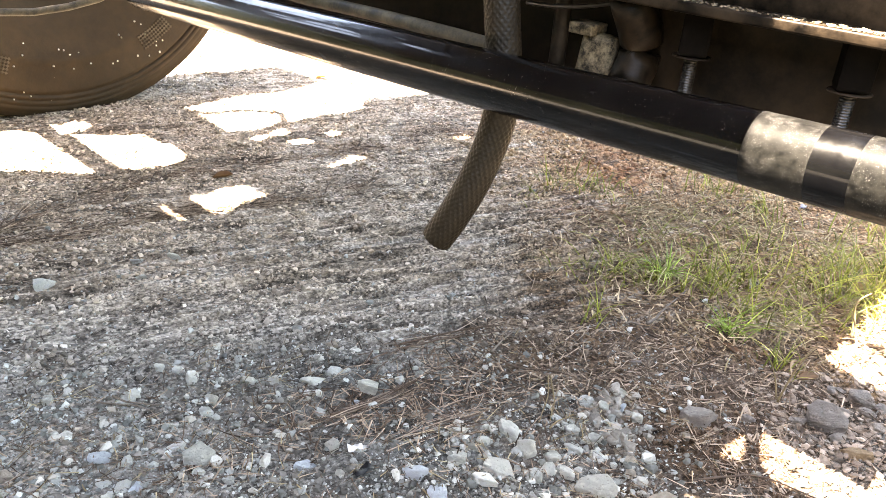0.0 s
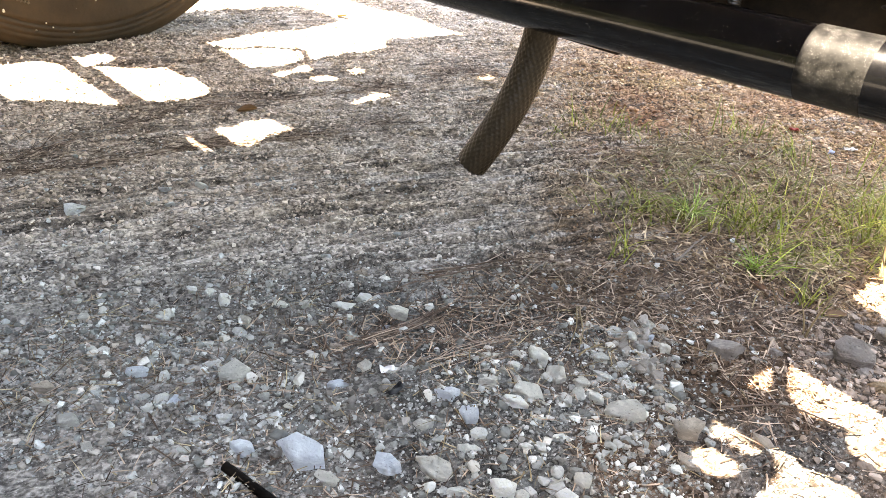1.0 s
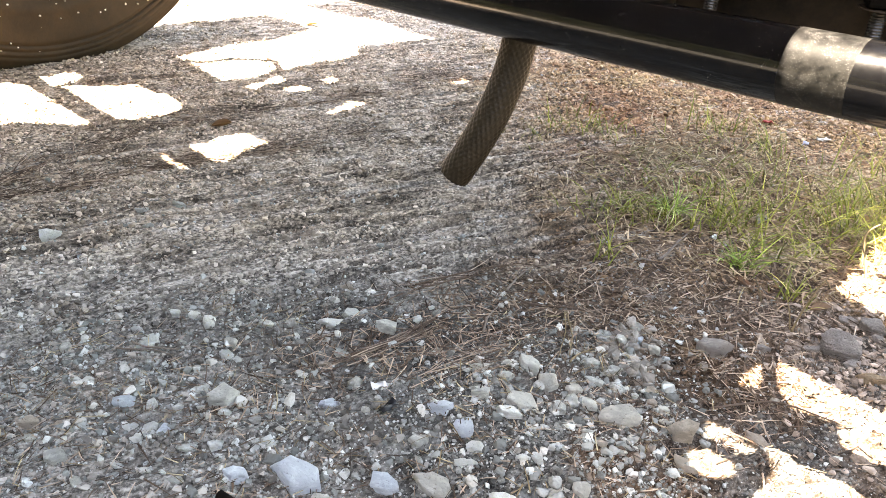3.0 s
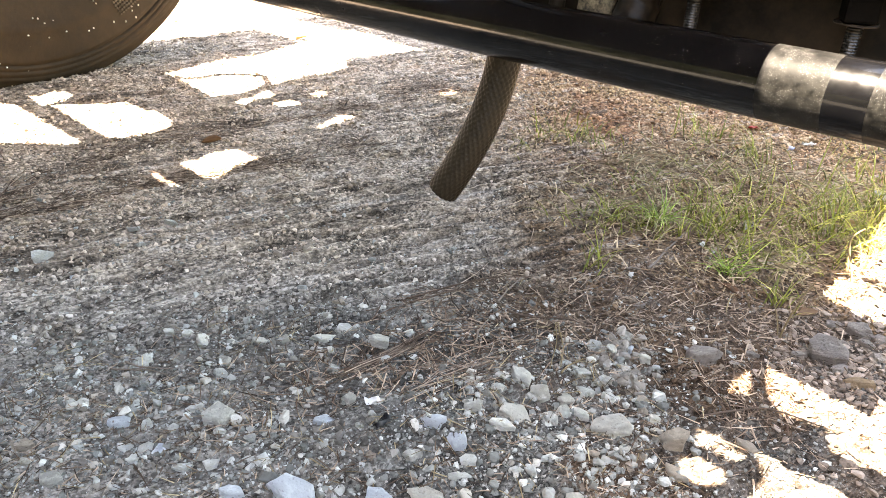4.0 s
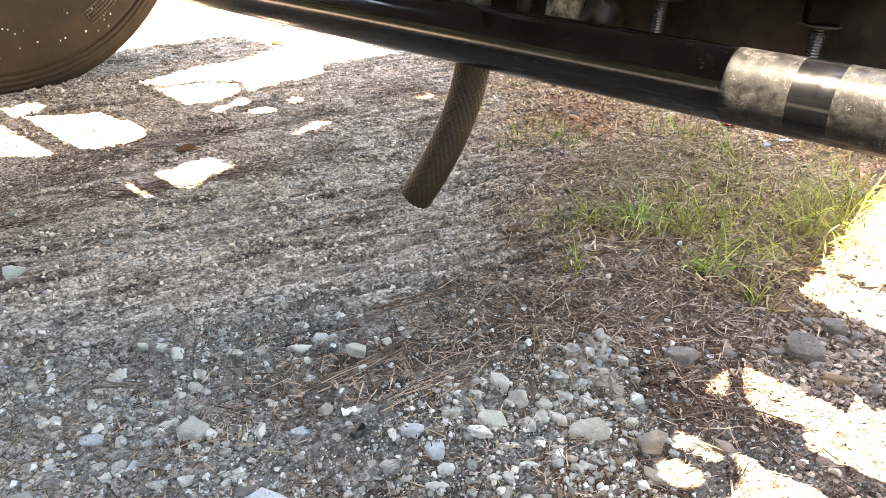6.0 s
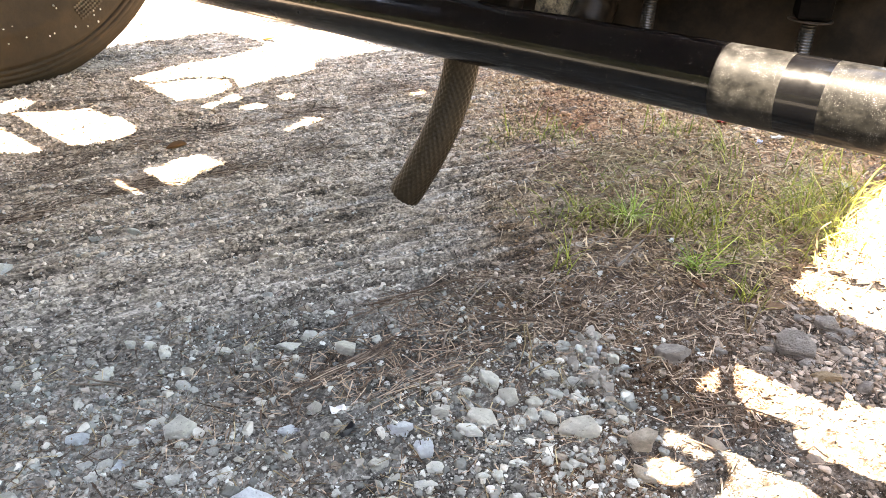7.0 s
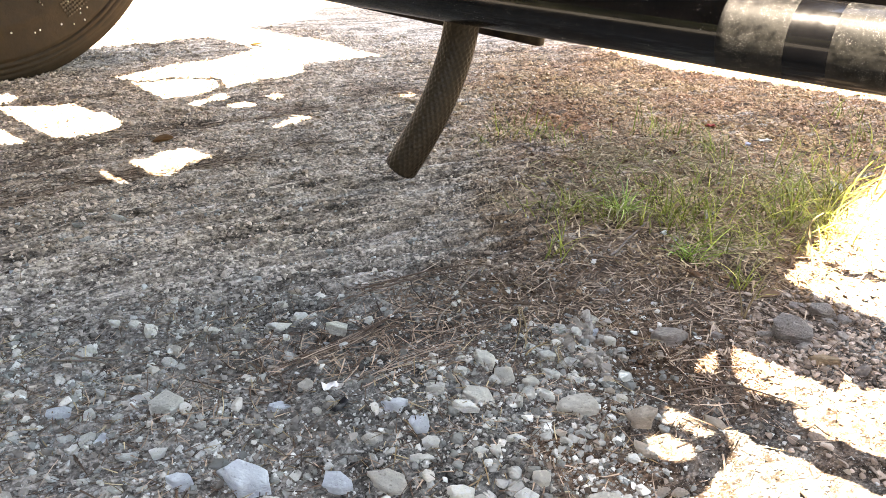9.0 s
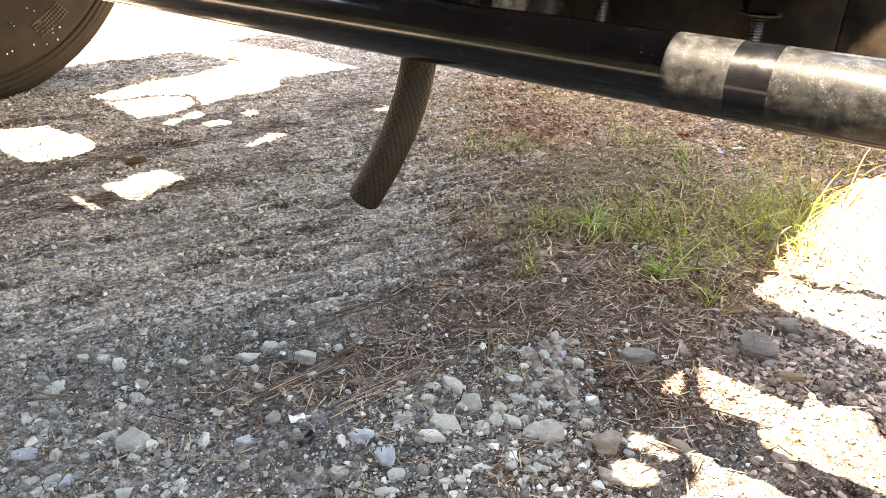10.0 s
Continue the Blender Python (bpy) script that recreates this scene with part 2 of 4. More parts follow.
MUDDY = paint_material("dust_caked_paint", (0.0016, 0.0012, 0.0008), (0.024, 0.0160, 0.0095), 0.95, 0.42, 0.0, 0.0, 0.10, 17)
KNURL = paint_material("dusted_rubber", (0.030, 0.024, 0.017), (0.13, 0.105, 0.075), 0.9, 0.7, 0.0, 0.0, 0.1)
RUST = paint_material("dusty_steel", (0.020, 0.016, 0.011), (0.20, 0.155, 0.095), 0.9, 0.5, 0.0, 0.0)
DECK = paint_material("underbody_coating", (0.010, 0.009, 0.008), (0.022, 0.019, 0.016), 0.7, 0.7, 0.0, 0.0, 0.1)
STEEL = paint_material("greasy_steel", (0.005, 0.0042, 0.0035), (0.028, 0.024, 0.019), 0.9, 0.25, 0.0, 0.0)
GREASE = paint_material("greasy_block_paint", (0.001, 0.0008, 0.0006), (0.008, 0.006, 0.0045), 0.9, 0.6, 0.0, 0.0, 0.02)
FLAKED = paint_material("flaking_rusty_steel", (0.012, 0.009, 0.006), (0.30, 0.235, 0.15), 1.0, 0.45, 0.0, 0.0, 0.2, 120)
TYRE = tyre_material()
HOSE = hose_material()


# ---- mesh helpers ----
def part(name, bm, material, parent=None, label="", smooth=True):
    me = bpy.data.meshes.new(name)
    bm.normal_update()
    bm.to_mesh(me)
    bm.free()
    me.materials.append(material)
    if smooth:
        me.shade_smooth()
    ob = new(name, me)
    if parent:
        ob.parent = parent
    if label:
        ob["label"] = label
    return ob


def from_arrays(name, verts, faces, material, smooth=True):
    me = bpy.data.meshes.new(name)
    me.from_pydata(verts, [], faces)
    me.materials.append(material)
    if smooth:
        me.shade_smooth()
    return new(name, me)


def box(bm, centre, size, turn=None, bevel=0.002):
    r = bmesh.ops.create_cube(bm, size=1.0)
    vs = r["verts"]
    m = Matrix.Translation(centre) @ (turn or Matrix()) @ Matrix.Diagonal((*size, 1))
    bmesh.ops.transform(bm, matrix=m, verts=vs)
    if bevel:
        es = list({e for v in vs for e in v.link_edges})
        bmesh.ops.bevel(bm, geom=es, offset=bevel, segments=2, affect="EDGES", profile=0.6)


def sweep(bm, points, radius, sides=16, caps=True, ripple=None, first=True):
    """A round bar along points; ripple(i, k) adds to the radius."""
    rings, n = [], len(points)
    up = Vector((0, 0, 1))
    for i, p in enumerate(points):
        d = (Vector(points[min(i + 1, n - 1)]) - Vector(points[max(i - 1, 0)])).normalized()
        x = d.cross(up)
        x = x.normalized() if x.length > 0.05 else d.cross(Vector((0, 1, 0))).normalized()
        y = x.cross(d).normalized()
        ring = []
        for s in range(sides):
            r = (radius(i / (n - 1)) if callable(radius) else radius) + (ripple(i, s) if ripple else 0)
            q = 2 * math.pi * s / sides
            ring.append(bm.verts.new(Vector(p) + x * (r * math.cos(q)) + y * (r * math.sin(q))))
        rings.append(ring)
    for a, b in zip(rings, rings[1:]):
        for s in range(sides):
            bm.faces.new((a[s], a[(s + 1) % sides], b[(s + 1) % sides], b[s]))
    if caps:
        if first:
            bm.faces.new(rings[0][::-1])
        bm.faces.new(rings[-1])
    return rings


def lathe(bm, profile, m, steps):
    """Turn (radius, offset) pairs about the local z axis."""
    rings = []
    for s in range(steps):
        q = 2 * math.pi * s / steps
        rings.append([bm.verts.new(m @ Vector((r * math.cos(q), r * math.sin(q), z))) for r, z in profile])
    for s in range(steps):
        a, b = rings[s], rings[(s + 1) % steps]
        for i in range(len(profile) - 1):
            bm.faces.new((a[i], b[i], b[i + 1], a[i + 1]))


# ---- the ground ----
def smooth(x, a, b):
    x = min(max((x - a) / (b - a), 0.0), 1.0)
    return x * x * (3 - 2 * x)


TRACK = Vector((0.80, 0.60))


def tread(x, y):
    """How far a place lies in the rolled track, and its height on the tread's ribs (-1 to 1)."""
    along = TRACK.x * x + TRACK.y * (y - 1.1)
    across = -TRACK.y * x + TRACK.x * (y - 1.1) + 0.08 * along * along
    across += 0.022 * noise.noise((x * 4, y * 4, 5)) + 0.009 * noise.noise((x * 17, y * 17, 6))
    band = smooth(across, -0.19, -0.12) * (1 - smooth(across, 0.16, 0.30)) * (1 - smooth(along, 0.42, 0.60)) * (0.35 + 0.65 * smooth(along, -0.35, 0.1))
    return band, math.sin(across * 2 * math.pi / 0.034)


RUTS = (((0.98, 1.17, 1.30, 1.43, 1.56, 1.64, 1.78, 1.98), (-0.70, -0.634, -0.579, -0.514, -0.393, -0.285, -0.175, -0.04)),
        ((0.93, 1.084, 1.138, 1.215, 1.28, 1.33, 1.40, 1.52), (-0.70, -0.573, -0.51, -0.452, -0.391, -0.29, -0.21, -0.10)))


def rut_x(line, y):
    """Where a wheel furrow full of litter runs at depth y."""
    return float(np.interp(y, *line)) + 0.015 * noise.noise((y * 5, line[1][2] * 9, 2))


def rut(x, y):
    """How deep a place lies in one of the two furrows that lead to the wheel, 0 to 1."""
    if not (0.93 < y < 1.98 and -0.85 < x < 0.1):
        return 0.0
    best = 0.0
    for line in RUTS:
        ends = smooth(y, line[0][0], line[0][0] + 0.08) * (1 - smooth(y, line[0][-1] - 0.2, line[0][-1]))
        best = max(best, ends * (1 - smooth(abs(x - rut_x(line, y)) * 0.72, 0.004, 0.034)))
    return best


def relief(x, y):
    """Height of the ground: soft waves, a rut with tread ribs, and lumps."""
    h = 0.010 * noise.noise((x * 1.7, y * 1.7, 0.3)) + 0.005 * noise.noise((x * 6, y * 6, 1.7))
    near = smooth(x, -1.6, -1.2) * (1 - smooth(x, 1.4, 1.8)) * (1 - smooth(y, 2.6, 3.2))
    band, rib = tread(x, y)
    wear = 0.25 + 0.75 * smooth(noise.noise((x * 7, y * 7, 9)), -0.4, 0.4)
    h += near * band * (0.0125 * wear * (rib - 0.35 * rib * rib) - 0.006)
    h -= 0.007 * rut(x, y)
    u, v = TRACK.x * x + TRACK.y * y, -TRACK.y * x + TRACK.x * y          # clods, drawn out along the track
    flow = 0.55 + 0.45 * smooth(x + 0.5 * (1.6 - y), -0.25, 0.0)
    wv = v + 0.02 * noise.noise((u * 3, v * 3, 12))
    fine = 0.0034 * noise.fractal((x * 26, y * 26, 3), 0.7, 2.1, 3)
    fine += flow * (0.0165 * (0.30 - abs(noise.noise((u * 5, wv * 27, 8)))) + 0.0075 * (0.30 - abs(noise.noise((u * 17, wv * 60, 18)))))
    fine += 0.0034 * (0.4 - abs(noise.noise((u * 40, v * 75, 28))))
    return h * near + h * 0.3 * (1 - near) + fine * near


def axis(lo, hi, step, reach, grow=1.22):
    inner = [lo + i * step for i in range(int((hi - lo) / step) + 1)]
    out, s = [], step
    a, b = inner[0], inner[-1]
    while s < reach:
        s *= grow
        a, b = a - s, b + s
        out.append((a, b))
    return [p for p, _ in reversed(out)] + inner + [q for _, q in out]


def build_ground():
    xs, ys = axis(-1.10, 1.35, 0.0045, 60), axis(0.48, 2.55, 0.0045, 60)
    verts = [(x, y, relief(x, y)) for y in ys for x in xs]
    n = len(xs)
    faces = [(j * n + i, j * n + i + 1, (j + 1) * n + i + 1, (j + 1) * n + i) for j in range(len(ys) - 1) for i in range(n - 1)]
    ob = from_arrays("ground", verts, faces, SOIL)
    # mask of the painted groove shade, and of the dark litter in the ruts
    loose = ob.data.attributes.new("earth_and_rib_shade", "FLOAT", "POINT")
    for i, (x, y, z) in enumerate(verts):
        if -1.3 < x < 1.5 and 0.4 < y < 2.8:
            band, rib = tread(x, y)
            loose.data[i].value = max(band * smooth(-rib, -0.3, 0.7), 0.9 * rut(x, y) * smooth(noise.noise((x * 8, y * 8, 23)), -0.5, 0.15))
    return tagged(ob, "stony grey-brown dirt ground with tyre ruts", "ground", kind="structure")


build_ground()

# ---- added bank behind the camera, never in view, that closes off the low sky ----
def bank():
    verts, faces = [], []
    n, rows = 90, 14
    for i in range(n + 1):
        q = radians(165 + 200 * i / n)
        for j in range(rows + 1):
            t = j / rows
            d = 6.0 + 2.2 * t + 0.5 * noise.noise((i * 0.31, j * 0.55, 7)) + 0.25 * noise.noise((i * 0.9, j * 1.3, 3))
            verts.append((0.2 + d * math.cos(q), 0.3 + d * math.sin(q), -0.1 + 4.2 * t ** 0.8 + 0.25 * noise.noise((i * 0.7, j, 1))))
    for i in range(n):
        for j in range(rows):
            k = i * (rows + 1) + j
            faces.append((k, k + rows + 1, k + rows + 2, k + 1))
    k = Nodes("unseen_bank_green")
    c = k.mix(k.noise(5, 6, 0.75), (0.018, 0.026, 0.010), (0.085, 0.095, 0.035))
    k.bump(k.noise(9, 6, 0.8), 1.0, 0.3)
    tagged(from_arrays("backdrop", verts, faces, k.done(c, 0.9)), "unseen dark green bank added behind the camera", "backdrop", kind="structure")


bank()

# ---- the truck: platform, chassis, axle tube, hose and wheel ----
U, W, ORIGIN = Vector((0.8404, -0.5420, 0)), Vector((0.5420, 0.8404, 0)), Vector((0.4, 0.718, 0))
HEIGHT = 1.10
LEAN_A, LEAN_B = -0.090, -0.340          # how far the sunbeams lean per metre of height
AXES = Matrix(((U.x, W.x, 0, 0), (U.y, W.y, 0, 0), (0, 0, 1, 0), (0, 0, 0, 1)))


def at(a, b, z):
    """Truck coordinates: a across to its side, b along it, z up."""
    return ORIGIN + a * U + b * W + Vector((0, 0, z))


truck = tagged(new("truck"), "high truck chassis with black axle tube and dusty wheel", "truck")


def platform():
    """The load bed, out of view: an outline with openings, cut to give the sun patches and shade below."""
    outline = [(0.110, -1.9), (0.110, 0.078), (0.084, 0.112), (0.081, 0.164), (0.150, 0.167), (0.128, 0.205), (0.082, 0.190), (0.062, 0.208), (0.046, 0.24), (0.036, 0.272),
               (0.121, 0.300), (0.203, 0.329), (0.223, 0.302), (0.247, 0.268), (0.30, 0.22), (1.6, 0.22), (1.6, 0.45), (0.212, 0.461), (0.147, 0.475), (0.084, 0.486), (0.026, 0.494),
               (0.03, 1.10), (0.075, 1.16), (1.1, 1.30), (1.1, 1.80),
               (-0.14, 1.736), (-0.38, 1.696), (-0.52, 1.638), (-0.68, 1.604), (-0.82, 1.621), (-1.0, 1.67), (-1.92, 1.62), (-1.98, 1.46), (-1.84, 1.19), (-1.86, 0.99), (-1.54, 1.045),
               (-1.29, 1.03), (-1.345, 0.875), (-1.365, 0.80), (-1.305, 0.75), (-1.30, 0.51), (-1.295, 0.39), (-1.32, 0.345), (-1.45, 0.352), (-1.58, 0.36),
               (-2.3, 0.36), (-2.3, -1.9)]

    def slot(a0, a1, b0, b1, skew=0.0, cut=0.0):
        return [(a0, b0), (a1 - cut, b0), (a1, b0 + cut), (a1 + skew, b1), (a0 + skew + cut, b1), (a0 + skew, b1 - cut)]

    holes = [[(-1.487, 0.046), (-1.232, 0.045), (-1.194, 0.060), (-1.198, 0.172), (-1.24, 0.195), (-1.30, 0.200), (-1.39, 0.178)], slot(-1.64, -1.50, 0.034, 0.112, -0.01, 0.012),
             [(-1.75, -0.17), (-1.348, -0.168), (-1.235, 0.0), (-1.463, -0.010), (-1.53, -0.006), (-1.557, -0.05), (-1.64, -0.06), (-1.75, -0.08)],
             slot(-1.01, -0.925, 0.078, 0.200, -0.005, 0.006), slot(-1.006, -0.925, 0.016, 0.028, 0.0, 0.001),
             slot(-1.250, -1.222, 0.362, 0.465, -0.01, 0.006), slot(-1.186, -1.152, 0.418, 0.470, 0.008, 0.008),
             slot(-1.192, -1.162, 0.530, 0.566, 0, 0.008), slot(-1.010, -0.990, 0.402, 0.510, -0.015, 0.005),
             slot(-0.99, -0.965, 0.775, 0.825, 0.0, 0.008),
             [(0.028, 0.097), (0.050, 0.101), (0.080, 0.103), (0.083, 0.086), (0.060, 0.079), (0.036, 0.074)], [(0.030, 0.047), (0.052, 0.060), (0.078, 0.056), (0.086, 0.036), (0.068, 0.022), (0.050, 0.016)],
             [(0.022, 0.184), (0.045, 0.193), (0.034, 0.225), (0.022, 0.246)]]
    from mathutils.geometry import tessellate_polygon
    loops = [[at(a + LEAN_A * HEIGHT, b + LEAN_B * HEIGHT, HEIGHT) for a, b in lp] for lp in [outline] + holes]
    flat = [p for lp in loops for p in lp]
    bm = bmesh.new()
    low = [bm.verts.new(p) for p in flat]
    top = [bm.verts.new(p + Vector((0, 0, 0.012))) for p in flat]
    for i, j, k in tessellate_polygon(loops):
        bm.faces.new((low[i], low[j], low[k]))
        bm.faces.new((top[k], top[j], top[i]))
    s = 0
    for lp in loops:
        for i in range(len(lp)):
            a, b = s + i, s + (i + 1) % len(lp)
            bm.faces.new((low[a], low[b], top[b], top[a]))
        s += len(lp)
    bmesh.ops.recalc_face_normals(bm, faces=bm.faces)
    part("load_bed", bm, DECK, truck, "dark underside of the load bed", smooth=False)
    # an unseen cable across the large opening, added for its looped shadow in the sun patch
    bm = bmesh.new()
    shape = [(-1.50, 0.34), (-1.458, 0.37), (-1.435, 0.45), (-1.41, 0.50), (-1.36, 0.525), (-1.31, 0.50), (-1.28, 0.45)]
    pts = [at(a + LEAN_A * (HEIGHT - 0.04), b + LEAN_B * (HEIGHT - 0.04), HEIGHT - 0.03) for a, b in shape]
    sweep(bm, pts, 0.010, 8)
    part("cable", bm, DECK, truck)


platform()

TUBE_R = 0.0285


def tube_at(a):
    return at(a, 0.0, 0.4203 + 0.030 * a)


def axle():
    def length(a0, a1, n):
        m = bmesh.new()
        sweep(m, [tube_at(a0 + (a1 - a0) * i / n) for i in range(n + 1)], TUBE_R, 64, False)
        return m

    # sunlit lengths and the shadow between them are painted as sections of their own
    tube = part("axle_tube", length(-0.955, 0.044, 40), BLACK, truck, "glossy black steel tube with dust flecks")
    part("dusty_end", length(0.044, 0.092, 4), SUNLIT, tube, "dust-specked section painted paler where sun falls")
    part("wiped_band", length(0.092, 0.121, 4), SHADED, tube, "glossy black band painted in for a shadow")
    part("dusty_end", length(0.121, 0.90, 30), SUNLIT, tube, "dust-specked section painted paler where sun falls")
    # flat cross bar close behind it
    bm = bmesh.new()
    box(bm, at(-0.585, 0.100, 0.379), (0.81, 0.012, 0.046), AXES, 0.003)
    box(bm, at(-0.585, 0.122, 0.396), (0.81, 0.040, 0.008), AXES, 0.002)
    part("angle_bar", bm, FRAME, truck, "dirty black angle iron")


axle()


def chassis():
    bm = bmesh.new()
    box(bm, at(-0.4175, 0.195, 0.497), (1.065, 0.190, 0.010), AXES, 0.002)      # flange
    box(bm, at(-0.4175, 0.138, 0.543), (1.065, 0.012, 0.086), AXES, 0.002)
    rail = part("frame_rail", bm, FRAME, truck, "oily black pressed steel rail")
    bm = bmesh.new()
    box(bm, at(-0.4175, 0.175, 0.4305), (1.065, 0.010, 0.125), AXES, 0.002)
    box(bm, at(0.180, 0.175, 0.4425), (0.13, 0.008, 0.095), AXES, 0.002)
    part("web", bm, MUDDY, rail, "brown dust-caked web of the rail")
    bm = bmesh.new()
    random.seed(11)
    for i in range(420):
        a = -0.30 + 0.41 * random.random()
        s = 0.0008 + 0.0026 * random.random() ** 2
        box(bm, at(a, 0.103 + 0.016 * random.random(), 0.502 + s * 0.2), (s * random.uniform(1.0, 2.2), s * random.uniform(0.7, 1.5), s * 0.5), AXES @ pose(0, 0, 0, random.uniform(-12, 12), random.uniform(-12, 12), random.uniform(-80, 80)), 0.0)
    tagged(part("dried_mud", bm, FLAKED, truck, "flakes of dried mud"), kind="stuff")
    # stud with its block, washer and thread, twice
    for a in (-0.090, 0.057):
        bm = bmesh.new()
        box(bm, at(a, 0.135, 0.472), (0.027, 0.027, 0.042), AXES @ pose(0, 0, 0, 0, 0, 28), 0.003)
        block = part("stud_block", bm, GREASE, truck, smooth=False)
        bm = bmesh.new()
        lathe(bm, [(0.0, 0.0006), (0.0180, 0.0006), (0.0183, 0), (0.0180, -0.0006), (0.0, -0.0008)], Matrix.Translation(at(a, 0.135, 0.4495)), 32)
        part("washer", bm, FRAME, block, "thin rusty washer")
        bm = bmesh.new()
        turns = []
        for i in range(61):
            turns.append((0.0066 if i % 4 in (1, 2) else 0.0052, 0.449 - 0.038 * i / 60))
        turns = [(0.0, 0.449)] + turns + [(0.0, 0.411)]
        lathe(bm, turns, Matrix.Translation(at(a, 0.135, 0) - Vector((0, 0, 0))), 20)
        part("threaded_stud", bm, STEEL, block, "threaded steel stud end")
    # spring eye, plate and rod beside the hose
    bm = bmesh.new()
    box(bm, at(-0.222, 0.150, 0.452), (0.030, 0.030, 0.012), AXES, 0.002)
    box(bm, at(-0.208, 0.155, 0.424), (0.040, 0.022, 0.050), AXES @ pose(0, 0, 0, 0, 6, 15), 0.008)
    part("shackle", bm, FLAKED, truck, "pale dusty steel shackle")
    bm = bmesh.new()
    sweep(bm, [at(-0.250, 0.140, 0.36 + 0.02 * i) for i in range(8)], 0.009, 14)
    part("drop_rod", bm, FRAME, truck)
    bm = bmesh.new()
    sweep(bm, [at(-0.160, 0.14 + 0.02 * math.sin(0.5 * i), 0.40 + 0.012 * i) for i in range(9)], 0.022, 20)
    part("bush", bm, FRAME, truck, "dark rubber bush")
    bm = bmesh.new()
    sweep(bm, [at(-0.285 + 0.018 * i, 0.12, 0.470 + 0.00045 * i * i) for i in range(12)], 0.0022, 8)
    part("wire", bm, STEEL, truck, "thin grey wire")
    bm = bmesh.new()
    hang = [(-1.0, 1.10, 0.62), (-0.90, 1.15, 0.42), (-0.80, 1.22, 0.325), (-0.714, 1.294, 0.318), (-0.673, 1.326, 0.318), (-0.630, 1.362, 0.326), (-0.589, 1.395, 0.340), (-0.529, 1.441, 0.380), (-0.45, 1.50, 0.46), (-0.40, 1.55, 0.62)]
    sweep(bm, hang, 0.0065, 10)
    part("cable", bm, RUST, truck, "dusty cable hanging before the wheel")
    bm = bmesh.new()
    sweep(bm, [at(-0.05 + 0.36 * i / 8, 0.385 + 0.020 * i / 2, 0.55) for i in range(9)], 0.009, 10)
    part("thin_rod", bm, FRAME, truck)
    bm = bmesh.new()
    sweep(bm, [at(-0.93 + 0.65 * i / 20, 0.085 + 0.003 * math.sin(i * 0.7), 0.424 + 0.002 * math.sin(i * 0.5)) for i in range(21)], 0.0085, 12)
    part("brake_pipe", bm, RUST, truck, "dusty tan steel brake pipe")


chassis()


def hose():
    pts = []
    for i in range(281):
        t = i / 280
        z = 0.60 - 0.385 * t
        s = smooth(0.40 - z, 0.0, 0.26)
        low = max(0.40 - z, 0.0)
        a = -0.247 - 1.91 * low ** 2.25 - 0.02 * (1 - smooth(t, 0.2, 0.6))
        b = 0.052 - 0.052 * s
        pts.append(at(a, b, z))

    def braid(i, s):
        return 0.0006 * max(math.sin(i * 1.05 + s * 2 * math.pi * 18 / 96), math.sin(i * 1.05 - s * 2 * math.pi * 18 / 96))

    bm = bmesh.new()
    rings = sweep(bm, pts, 0.0180, 96, False, braid)
    # open end with a wall and a dark bore
    d = (Vector(pts[-1]) - Vector(pts[-2])).normalized()
    c = Vector(pts[-1])
    inner = [bm.verts.new(c + (v.co - c) * 0.68) for v in rings[-1]]
    deep = [bm.verts.new(v.co - d * 0.06) for v in inner]
    for i in range(96):
        j = (i + 1) % 96
        bm.faces.new((rings[-1][i], rings[-1][j], inner[j], inner[i]))
        bm.faces.new((inner[i], inner[j], deep[j], deep[i]))
    bm.faces.new(deep)
    bm.faces.new(rings[0][::-1])
    part("hose", bm, HOSE, truck, "brown-black braided rubber hose with open end")


hose()


